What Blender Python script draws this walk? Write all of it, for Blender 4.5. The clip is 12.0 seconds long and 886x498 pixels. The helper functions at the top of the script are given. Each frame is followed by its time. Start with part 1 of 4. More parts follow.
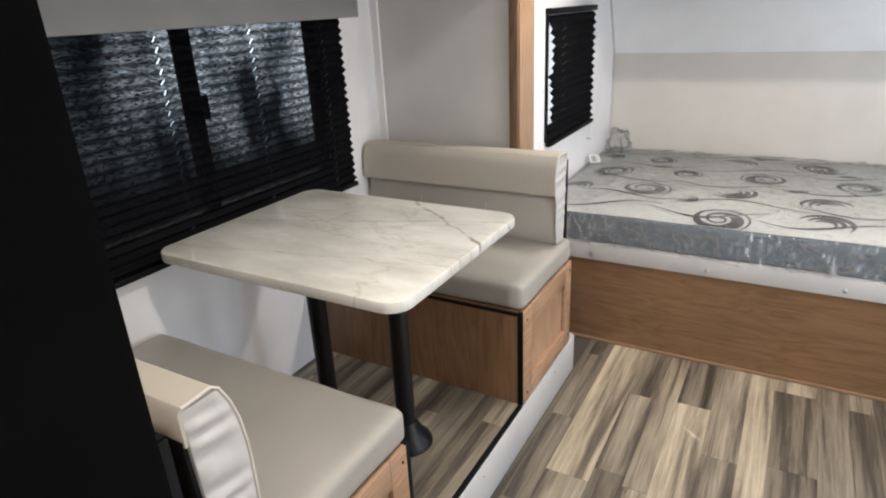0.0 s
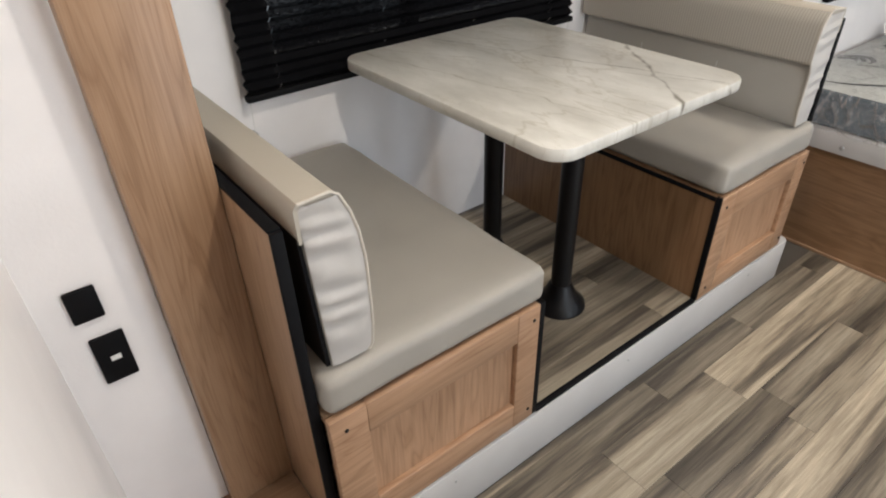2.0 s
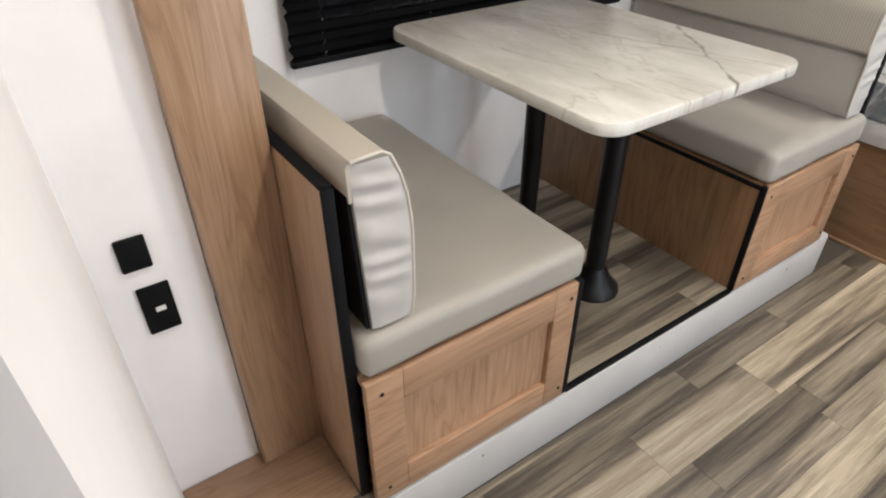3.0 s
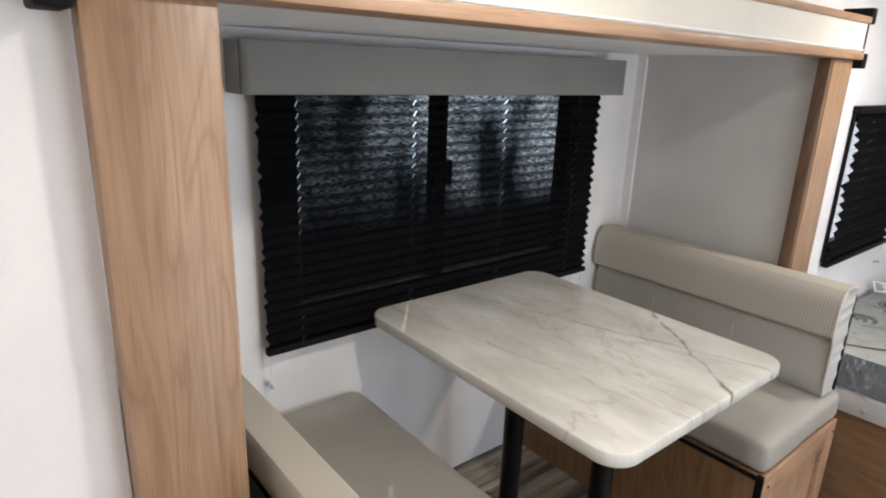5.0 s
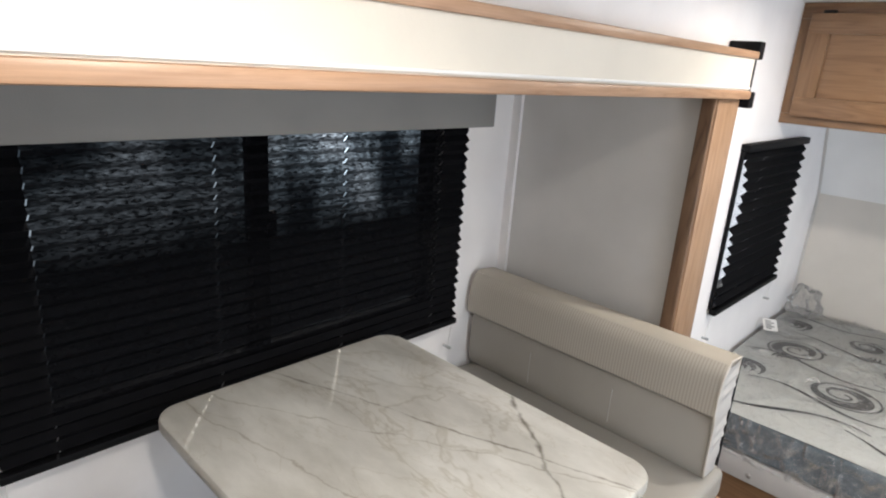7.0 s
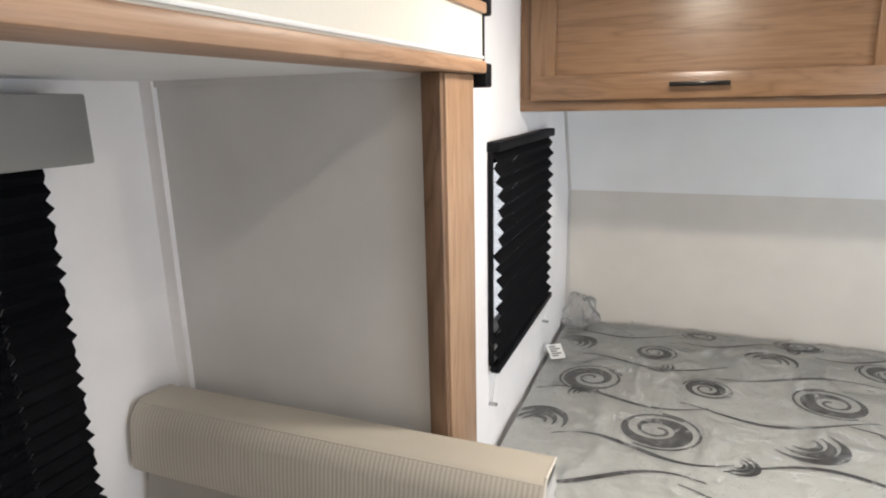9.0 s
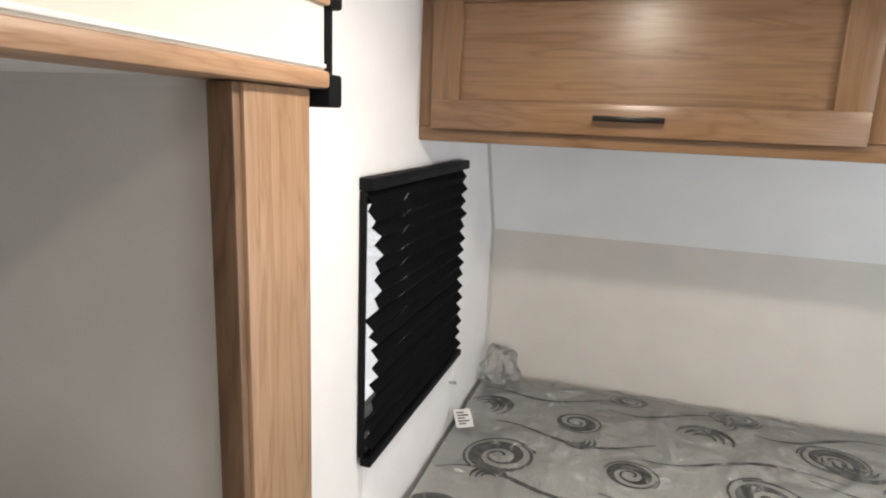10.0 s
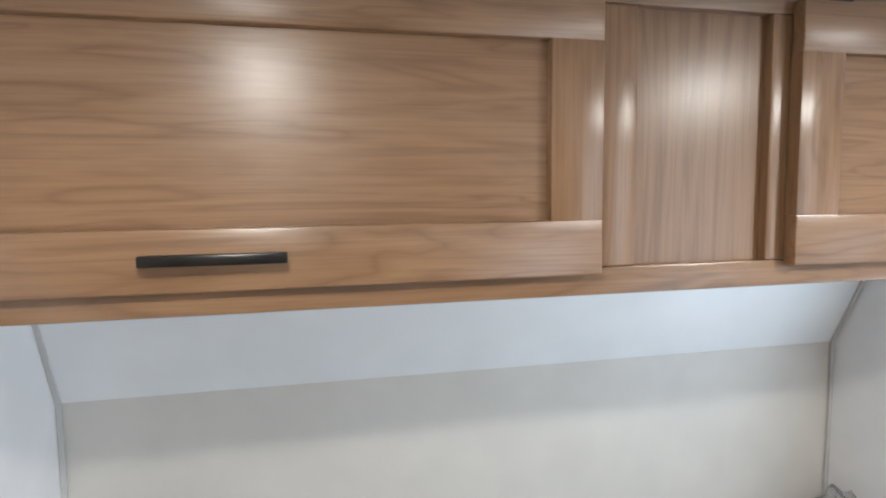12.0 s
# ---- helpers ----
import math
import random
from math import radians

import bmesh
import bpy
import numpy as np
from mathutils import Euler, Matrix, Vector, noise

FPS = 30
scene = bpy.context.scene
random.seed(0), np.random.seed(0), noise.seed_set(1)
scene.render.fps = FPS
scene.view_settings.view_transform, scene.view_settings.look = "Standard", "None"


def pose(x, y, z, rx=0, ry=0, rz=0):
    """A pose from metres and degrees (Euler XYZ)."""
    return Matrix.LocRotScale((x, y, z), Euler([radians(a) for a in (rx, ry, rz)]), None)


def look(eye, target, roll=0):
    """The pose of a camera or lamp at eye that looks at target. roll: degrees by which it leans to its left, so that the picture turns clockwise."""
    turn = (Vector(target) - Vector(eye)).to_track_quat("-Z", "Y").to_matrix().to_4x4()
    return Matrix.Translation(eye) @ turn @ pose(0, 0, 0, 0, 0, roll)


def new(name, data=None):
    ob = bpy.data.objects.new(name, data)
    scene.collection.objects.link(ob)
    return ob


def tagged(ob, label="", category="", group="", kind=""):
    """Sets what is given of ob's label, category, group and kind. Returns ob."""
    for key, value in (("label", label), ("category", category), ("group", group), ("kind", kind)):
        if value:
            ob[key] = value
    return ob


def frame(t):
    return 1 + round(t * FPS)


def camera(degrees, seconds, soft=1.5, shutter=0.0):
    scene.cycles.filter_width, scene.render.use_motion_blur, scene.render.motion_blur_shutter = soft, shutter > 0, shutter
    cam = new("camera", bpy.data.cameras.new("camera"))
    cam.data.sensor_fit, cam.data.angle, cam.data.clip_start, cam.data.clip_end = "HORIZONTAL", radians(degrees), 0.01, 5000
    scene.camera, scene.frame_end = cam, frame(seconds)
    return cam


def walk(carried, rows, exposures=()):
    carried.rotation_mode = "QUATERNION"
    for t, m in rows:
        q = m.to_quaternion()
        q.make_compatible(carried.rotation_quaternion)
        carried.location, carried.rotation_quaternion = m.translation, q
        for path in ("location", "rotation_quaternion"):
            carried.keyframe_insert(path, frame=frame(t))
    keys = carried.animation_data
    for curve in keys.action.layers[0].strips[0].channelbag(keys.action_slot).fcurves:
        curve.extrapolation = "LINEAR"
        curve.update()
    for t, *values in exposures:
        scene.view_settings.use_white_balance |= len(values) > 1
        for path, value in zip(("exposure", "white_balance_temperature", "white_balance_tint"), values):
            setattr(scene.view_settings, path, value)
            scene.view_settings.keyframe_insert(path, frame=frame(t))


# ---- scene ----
cam = camera(72.0, 12.0, 2.0)
PATH = [
    (0, (-0.121, 0.503, 1.425), (-1.065, 2.105, 0.687), -3.0),
    (0.5, (-0.163, 0.660, 1.435), (-1.175, 2.164, 0.590), -2.4),
    (1, (-0.151, 0.702, 1.420), (-1.319, 2.048, 0.512), -2.3),
    (1.5, (-0.096, 0.694, 1.408), (-1.401, 1.801, 0.373), -1.3),
    (2, (-0.104, 0.647, 1.341), (-1.426, 1.640, 0.216), -1.7),
    (2.5, (-0.112, 0.634, 1.314), (-1.448, 1.567, 0.154), -1.7),
    (3, (-0.116, 0.607, 1.312), (-1.460, 1.530, 0.153), -0.2),
    (3.5, (-0.107, 0.625, 1.401), (-1.570, 1.572, 0.421), -0.5),
    (3.7, (-0.121, 0.625, 1.493), (-1.610, 1.584, 0.566), -1.1),
    (5.3, (-0.325, 0.634, 1.472), (-1.782, 1.896, 0.938), 2.5),
    (5.5, (-0.338, 0.644, 1.493), (-1.769, 1.935, 0.956), 2.6),
    (6, (-0.349, 0.704, 1.490), (-1.756, 2.034, 0.988), 2.6),
    (6.5, (-0.383, 0.870, 1.527), (-1.777, 2.203, 0.997), 2.4),
    (6.7, (-0.380, 0.924, 1.581), (-1.748, 2.266, 1.005), 3.4),
    (8.3, (-0.655, 1.490, 1.513), (-1.629, 3.186, 1.093), -1.1),
    (8.5, (-0.654, 1.527, 1.503), (-1.536, 3.272, 1.080), -1.2),
    (9, (-0.643, 1.674, 1.493), (-1.358, 3.480, 1.018), -1.3),
    (9.5, (-0.593, 1.865, 1.491), (-1.250, 3.691, 1.010), 0.5),
    (10, (-0.593, 2.025, 1.504), (-1.174, 3.893, 1.088), 2.3),
    (10.5, (-0.712, 2.277, 1.557), (-1.071, 4.221, 1.253), 0.3),
    (11, (-0.759, 2.393, 1.566), (-0.785, 4.385, 1.390), -0.6),
    (11.5, (-0.708, 2.508, 1.566), (-0.444, 4.484, 1.402), -1.2),
    (12, (-0.542, 2.670, 1.579), (-0.084, 4.607, 1.391), -0.6),
]
EXPOSURES = [(0.0, 0.06, 6400, 10), (0.5, 0.12, 6400, 10), (1.0, 0.05, 6450, 10), (1.5, -0.15, 6500, 10), (2.0, -0.19, 6550, 10), (2.5, -0.10, 6550, 10), (3.0, 0.0, 6500, 10),
             (3.5, 0.10, 6450, 10), (5.5, -0.23, 6250, 10), (6.0, -0.22, 6200, 10), (6.5, -0.12, 6250, 10), (8.5, -0.06, 6350, 10), (9.0, -0.05, 6500, 10),
             (9.5, -0.07, 6700, 10), (10.0, -0.20, 6750, 10), (10.5, -0.44, 6850, 10), (11.0, -0.68, 6850, 10), (11.5, -0.50, 6750, 10), (12.0, -0.03, 6000, 7)]
walk(cam, [(t, look(eye, target, roll)) for t, eye, target, roll in PATH], EXPOSURES)

# ---- world, lamps ----
world = bpy.data.worlds.new("sky")
scene.world = world
world.use_nodes = True
sky = world.node_tree.nodes.new("ShaderNodeTexSky")
sky.sky_type, sky.sun_disc, sky.sun_elevation, sky.sun_rotation = "NISHITA", False, radians(50), radians(310)
world.node_tree.links.new(sky.outputs[0], world.node_tree.nodes["Background"].inputs[0])
world.node_tree.nodes["Background"].inputs[1].default_value = 0.15


def lamp(name, m, power, size, colour, size_y=0.0, shape="DISK", spread=180):
    data = bpy.data.lights.new(name, "AREA")
    data.energy, data.size, data.color, data.shape, data.spread = power, size, colour, shape, radians(spread)
    if size_y:
        data.shape, data.size_y = "RECTANGLE", size_y
    ob = new(name, data)
    ob.matrix_world = m
    return ob


WARM = (1.0, 0.925, 0.825)
LAMPS = [(-0.60, 2.72), (0.37, 2.72), (-0.55, 1.25), (0.50, 1.25), (0.0, -0.3)]
CEIL = 1.835
for (lx, ly), watts in zip(LAMPS, (7.0, 9.4, 7.4, 7.4, 5.0)):
    lamp("ceiling_lamp", pose(lx, ly, CEIL - 0.028), watts, 0.075, WARM)
# outdoor sun, from beyond the bed end
sun = bpy.data.lights.new("sun", "SUN")
sun.energy, sun.angle, sun.color = 5.0, radians(0.6), (1.0, 0.96, 0.9)
new("sun", sun).matrix_world = pose(0, 0, 0, 40, 0, -130)
# added lamp in an unseen bed window, tilted up to brighten the front wall
lamp("unseen_window_daylight", pose(1.015, 3.30, 1.12, 0, 112, 0), 9.5, 0.45, (0.74, 0.87, 1.0), 0.5)
# daylight in the open entrance door
lamp("door_daylight", pose(1.0, 1.82, 0.90, 0, 90, 0), 14.0, 1.55, (0.80, 0.90, 1.0), 0.58)


# ---- materials ----
def nodes_of(name, rough=0.5, metal=0.0, colour=(0.5, 0.5, 0.5)):
    m = bpy.data.materials.new(name)
    m.use_nodes = True
    b = m.node_tree.nodes["Principled BSDF"]
    b.inputs["Roughness"].default_value = rough
    b.inputs["Metallic"].default_value = metal
    b.inputs["Base Color"].default_value = (*colour, 1)
    return m, m.node_tree.nodes, m.node_tree.links, b


def add(nodes, kind, **values):
    n = nodes.new(kind)
    for key, value in values.items():
        n.inputs[key.replace("_", " ")].default_value = value
    return n


def coords(nodes, links, scale, where="Object", turn=(0, 0, 0), offset=None):
    tc = nodes.new("ShaderNodeTexCoord")
    mp = nodes.new("ShaderNodeMapping")
    mp.inputs["Scale"].default_value = scale
    mp.inputs["Rotation"].default_value = [radians(a) for a in turn]
    links.new(tc.outputs[where], mp.inputs["Vector"])
    if offset is not None:
        links.new(offset, mp.inputs["Location"])
    return mp.outputs["Vector"]


def ramp(nodes, links, value, stops):
    r = nodes.new("ShaderNodeValToRGB")
    while len(r.color_ramp.elements) < len(stops):
        r.color_ramp.elements.new(0.5)
    for e, (at, c) in zip(r.color_ramp.elements, stops):
        e.position, e.color = at, (*c, 1)
    links.new(value, r.inputs["Fac"])
    return r.outputs["Color"]


def blend(nodes, links, kind, fac, a, b):
    n = nodes.new("ShaderNodeMix")
    n.data_type, n.blend_type = "RGBA", kind
    if isinstance(fac, float):
        n.inputs[0].default_value = fac
    else:
        links.new(fac, n.inputs[0])
    for k, v in ((6, a), (7, b)):
        if isinstance(v, tuple):
            n.inputs[k].default_value = (*v, 1)
        else:
            links.new(v, n.inputs[k])
    return n.outputs[2]


def bump(nodes, links, b, height, strength, distance=0.002):
    n = add(nodes, "ShaderNodeBump", Strength=strength, Distance=distance)
    links.new(height, n.inputs["Height"])
    links.new(n.outputs["Normal"], b.inputs["Normal"])


def wood(name, axis, dark, mid, light, rough=0.42, size=1.0):
    """Laminate oak with its grain along the axis 0, 1 or 2."""
    m, n, l, b = nodes_of(name, rough)
    info = n.new("ShaderNodeObjectInfo")
    mul = n.new("ShaderNodeVectorMath")
    mul.operation = "SCALE"
    mul.inputs[0].default_value = (7.3, 5.1, 9.7)
    l.new(info.outputs["Random"], mul.inputs["Scale"])
    wide, fine = [17.0 * size] * 3, [420.0] * 3
    wide[axis], fine[axis] = 1.9 * size, 7.0
    big = add(n, "ShaderNodeTexNoise", Scale=1.0, Detail=2.5, Distortion=1.3)
    l.new(coords(n, l, wide, offset=mul.outputs["Vector"]), big.inputs["Vector"])
    rings = n.new("ShaderNodeMath")
    rings.operation = "MULTIPLY"
    rings.inputs[1].default_value = 5.0
    l.new(big.outputs["Fac"], rings.inputs[0])
    saw = n.new("ShaderNodeMath")
    saw.operation = "PINGPONG"
    saw.inputs[1].default_value = 0.5
    l.new(rings.outputs[0], saw.inputs[0])
    grain = add(n, "ShaderNodeTexNoise", Scale=1.0, Detail=4.0, Roughness=0.7)
    l.new(coords(n, l, fine), grain.inputs["Vector"])
    c = ramp(n, l, saw.outputs[0], [(0.0, dark), (0.14, mid), (0.5, light)])
    pores = ramp(n, l, grain.outputs["Fac"], [(0.3, (0.62, 0.58, 0.54)), (0.55, (1, 1, 1))])
    c = blend(n, l, "MULTIPLY", 0.40, c, pores)
    streak = [95.0] * 3
    streak[axis] = 2.6
    mid_grain = add(n, "ShaderNodeTexNoise", Scale=1.0, Detail=5.0, Roughness=0.65, Distortion=1.4)
    l.new(coords(n, l, streak, offset=mul.outputs["Vector"]), mid_grain.inputs["Vector"])
    lines = ramp(n, l, mid_grain.outputs["Fac"], [(0.34, (0.72, 0.66, 0.60)), (0.50, (1.0, 1.0, 1.0)), (0.68, (1.10, 1.09, 1.07))])
    c = blend(n, l, "MULTIPLY", 0.5, c, lines)
    cloud = add(n, "ShaderNodeTexNoise", Scale=3.0, Detail=2.0)
    l.new(coords(n, l, (1, 1, 1)), cloud.inputs["Vector"])
    tone = ramp(n, l, cloud.outputs["Fac"], [(0.3, (0.88, 0.87, 0.86)), (0.7, (1.06, 1.05, 1.04))])
    l.new(blend(n, l, "MULTIPLY", 1.0, c, tone), b.inputs["Base Color"])
    bump(n, l, b, grain.outputs["Fac"], 0.12, 0.0006)
    return m


def plain(name, colour, rough, vary=0.06, scale=9.0, relief=0.0, fine=220.0, metal=0.0, sheen=0.0):
    """A coat of one colour with faint clouds and a fine relief."""
    m, n, l, b = nodes_of(name, rough, metal, colour)
    cloud = add(n, "ShaderNodeTexNoise", Scale=scale, Detail=5.0)
    l.new(coords(n, l, (1, 1, 1)), cloud.inputs["Vector"])
    lo, hi = tuple(c * (1 - vary) for c in colour), tuple(min(1, c * (1 + vary)) for c in colour)
    l.new(ramp(n, l, cloud.outputs["Fac"], [(0.3, lo), (0.7, hi)]), b.inputs["Base Color"])
    if relief:
        g = add(n, "ShaderNodeTexNoise", Scale=fine, Detail=2.0)
        l.new(coords(n, l, (1, 1, 1)), g.inputs["Vector"])
        bump(n, l, b, g.outputs["Fac"], relief, 0.001)
    return m


OAK = ((0.283, 0.168, 0.098), (0.33, 0.205, 0.124), (0.365, 0.232, 0.144))
oak_z = wood("oak_upright", 2, *OAK)
oak_y = wood("oak_along", 1, *OAK)
oak_x = wood("oak_across", 0, *OAK)
PALE = ((0.34, 0.197, 0.116), (0.41, 0.248, 0.152), (0.45, 0.28, 0.176))
pale_z = wood("pale_oak_upright", 2, *PALE)
pale_y = wood("pale_oak_along", 1, *PALE)
CAB = ((0.196, 0.107, 0.053), (0.232, 0.130, 0.067), (0.260, 0.150, 0.080))
cab_x = wood("cabinet_oak_across", 0, *CAB, rough=0.29)
cab_z = wood("cabinet_oak_upright", 2, *CAB, rough=0.28)
wall_white = plain("wall_board_white", (0.83, 0.805, 0.80), 0.6, 0.04, 6, 0.25, 160)
wall_cream = plain("wall_board_cream", (0.66, 0.625, 0.575), 0.6, 0.04, 6, 0.25, 160)
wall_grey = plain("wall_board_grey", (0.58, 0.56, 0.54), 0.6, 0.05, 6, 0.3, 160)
fascia_cream = plain("fascia_cream", (0.66, 0.615, 0.535), 0.5, 0.04, 6, 0.2, 160)
ceil_white = plain("ceiling_white", (0.83, 0.83, 0.83), 0.6, 0.03, 6, 0.2, 160)
black = plain("black_plastic", (0.005, 0.005, 0.006), 0.6, 0.2, 20)
black.node_tree.nodes["Principled BSDF"].inputs["Specular IOR Level"].default_value = 0.12
black_matt = plain("black_matt_door", (0.004, 0.004, 0.004), 0.9, 0.2, 20)
black_matt.node_tree.nodes["Principled BSDF"].inputs["Specular IOR Level"].default_value = 0.03
black_gloss = plain("black_powder_coat", (0.005, 0.005, 0.006), 0.38, 0.2, 20)
black_gloss.node_tree.nodes["Principled BSDF"].inputs["Specular IOR Level"].default_value = 0.3
vinyl = plain("taupe_vinyl", (0.345, 0.322, 0.286), 0.5, 0.05, 5, 0.3, 500)
vinyl_light = plain("light_vinyl", (0.52, 0.48, 0.42), 0.5, 0.05, 5, 0.3, 500)
vinyl_beige = plain("beige_vinyl", (0.44, 0.40, 0.335), 0.48, 0.05, 5, 0.3, 500)
vinyl_side = plain("grey_side_vinyl", (0.46, 0.44, 0.42), 0.55, 0.05, 5, 0.3, 500)
valance_grey = plain("valance_vinyl", (0.215, 0.205, 0.195), 0.6, 0.05, 6, 0.3, 400)
riser_grey = plain("riser_vinyl", (0.52, 0.51, 0.50), 0.55, 0.06, 5, 0.3, 300)
mattress_cloth = plain("mattress_cloth", (0.51, 0.525, 0.51), 0.8, 0.05, 4, 0.3, 400)
mattress_side = plain("mattress_side_cloth", (0.09, 0.115, 0.135), 0.8, 0.1, 6, 0.3, 400)
print_grey = plain("printed_grey", (0.05, 0.05, 0.053), 0.8, 0.1, 20)
steel = plain("screw_steel", (0.5, 0.5, 0.5), 0.35, 0.1, 50, metal=1.0)
bronze = plain("dark_bronze", (0.02, 0.018, 0.016), 0.3, 0.2, 30, metal=0.6)
white_plastic = plain("white_plastic", (0.75, 0.74, 0.72), 0.4, 0.03, 20)


# ---- mesh helpers ----
def box(bm, x0, x1, y0, y1, z0, z1, bevel=0.0):
    vs = bmesh.ops.create_cube(bm, size=1.0)["verts"]
    for v in vs:
        v.co = Vector(((x0 + x1) / 2 + v.co.x * (x1 - x0), (y0 + y1) / 2 + v.co.y * (y1 - y0), (z0 + z1) / 2 + v.co.z * (z1 - z0)))
    if bevel:
        edges = list({e for v in vs for e in v.link_edges})
        bmesh.ops.bevel(bm, geom=edges, offset=bevel, segments=2, affect="EDGES", profile=0.5)
    return bm


def boxes(*dims, bevel=0.0):
    bm = bmesh.new()
    for d in dims:
        box(bm, *d, bevel=bevel)
    return bm


def rod(p, q, r, sides=16):
    """A round bar from p to q."""
    bm = bmesh.new()
    p, q = Vector(p), Vector(q)
    m = Matrix.Translation((p + q) / 2) @ (q - p).to_track_quat("Z", "Y").to_matrix().to_4x4()
    bmesh.ops.create_cone(bm, cap_ends=True, segments=sides, radius1=r, radius2=r, depth=(q - p).length, matrix=m)
    return bm


def lathe(profile, at, sides=28):
    """A turned body from (radius, height) pairs round an upright axis."""
    bm = bmesh.new()
    rings = []
    for r, z in profile:
        rings.append([bm.verts.new((at[0] + r * math.cos(2 * math.pi * k / sides), at[1] + r * math.sin(2 * math.pi * k / sides), at[2] + z)) for k in range(sides)])
    for a, b in zip(rings, rings[1:]):
        for k in range(sides):
            bm.faces.new((a[k], a[(k + 1) % sides], b[(k + 1) % sides], b[k]))
    bm.faces.new(rings[-1])
    bm.faces.new(rings[0][::-1])
    return bm


def extrude_profile(pts, axis, a, b, bevel=0.0, segments=2):
    """A prism of a 2D outline along axis 0 (outline y, z), 1 (x, z) or 2 (x, y)."""
    bm = bmesh.new()

    def place(u, v, w):
        return ((w, u, v), (u, w, v), (u, v, w))[axis]

    one = [bm.verts.new(place(u, v, a)) for u, v in pts]
    two = [bm.verts.new(place(u, v, b)) for u, v in pts]
    ends = [bm.faces.new(one), bm.faces.new(two[::-1])]
    for k in range(len(pts)):
        j = (k + 1) % len(pts)
        bm.faces.new((one[j], one[k], two[k], two[j]))
    bmesh.ops.recalc_face_normals(bm, faces=bm.faces)
    if bevel:
        edges = list({e for f in ends for e in f.edges})
        bmesh.ops.bevel(bm, geom=edges, offset=bevel, segments=segments, affect="EDGES", profile=0.5)
    return bm


def cushion(x0, x1, y0, y1, z0, z1, r, puff=0.0, cuts=14, wob=0.003):
    """A stuffed block with rounded edges, a crown and slight unevenness."""
    bm = bmesh.new()
    bmesh.ops.create_cube(bm, size=2.0)
    bmesh.ops.subdivide_edges(bm, edges=bm.edges[:], cuts=cuts, use_grid_fill=True)
    c = Vector(((x0 + x1) / 2, (y0 + y1) / 2, (z0 + z1) / 2))
    h = Vector(((x1 - x0) / 2, (y1 - y0) / 2, (z1 - z0) / 2))

    def ease(u):
        return math.copysign(1 - (1 - abs(u)) ** 1.5, u)

    for v in bm.verts:
        u = Vector((ease(v.co.x), ease(v.co.y), ease(v.co.z)))
        p = Vector((u.x * h.x, u.y * h.y, u.z * h.z))
        core = Vector((max(-h.x + r, min(h.x - r, p.x)), max(-h.y + r, min(h.y - r, p.y)), max(-h.z + r, min(h.z - r, p.z))))
        d = p - core
        if d.length > 1e-6:
            p = core + d.normalized() * min(r, d.length if d.length < r else r)
        if u.z > 0:
            p.z += puff * max(0, 1 - u.x ** 4) * max(0, 1 - u.y ** 4) * u.z
        q = p + c
        p += Vector((noise.noise(q * 9), noise.noise(q * 9 + Vector((5, 0, 0))), noise.noise(q * 7 + Vector((0, 9, 0))))) * wob
        v.co = p + c
    bmesh.ops.recalc_face_normals(bm, faces=bm.faces)
    return bm


def finish(name, bm, material, origin, smooth):
    bmesh.ops.translate(bm, verts=bm.verts, vec=-Vector(origin))
    me = bpy.data.meshes.new(name)
    bm.to_mesh(me)
    bm.free()
    me.materials.append(material)
    if smooth:
        me.polygons.foreach_set("use_smooth", [True] * len(me.polygons))
        me.set_sharp_from_angle(angle=radians(40))
    return me


def base_of(ob):
    p = Vector(ob.location)
    while ob.parent:
        ob = ob.parent
        p += Vector(ob.location)
    return p


def part(name, bm, material, parent, label="", smooth=True):
    """One mesh under a thing or a part; the bmesh is in world places."""
    ob = new(name, finish(name, bm, material, base_of(parent), smooth))
    ob.parent = parent
    return tagged(ob, label)


def thing(name, at, label, category, group="", kind=""):
    ob = new(name)
    ob.location = at
    ob.empty_display_size = 0.05
    return tagged(ob, label, category, group, kind)


def solid(name, bm, material, at, label, category, group="", kind="", smooth=True):
    ob = new(name, finish(name, bm, material, at, smooth))
    ob.location = at
    return tagged(ob, label, category, group, kind)


def structure(name, bm, material, label, category, smooth=False):
    return solid(name, bm, material, (0, 0, 0), label, category, kind="structure", smooth=smooth)


# ---- the shell of the trailer ----
LEFT, RIGHT, BACK, FRONT, PX = -1.06, 0.955, -1.6, 4.10, -1.035
SW, SN, SF, SC, SZ = -1.63, 0.70, 2.602, 1.540, 0.168  # slide room: window wall, near and far wall, ceiling, floor

structure("wall_left_front", boxes((LEFT - 0.05, LEFT, 2.735, 3.04, 0, CEIL), (LEFT - 0.05, LEFT, 3.62, 4.3, 0, CEIL),
                                   (LEFT - 0.05, LEFT, 3.04, 3.62, 0, 0.87), (LEFT - 0.05, LEFT, 3.04, 3.62, 1.37, CEIL)),
          wall_white, "white vinyl-faced wall board with a window", "wall")
structure("wall_left_rear", boxes((LEFT - 0.05, PX, BACK, 0.745, 0, CEIL)), wall_white, "white vinyl-faced wall board beside the slide-out", "wall")
structure("wall_over_slide", boxes((LEFT - 0.05, LEFT, 0.745, 2.735, 1.60, CEIL)), wall_white, "white wall board above the slide-out opening", "wall")
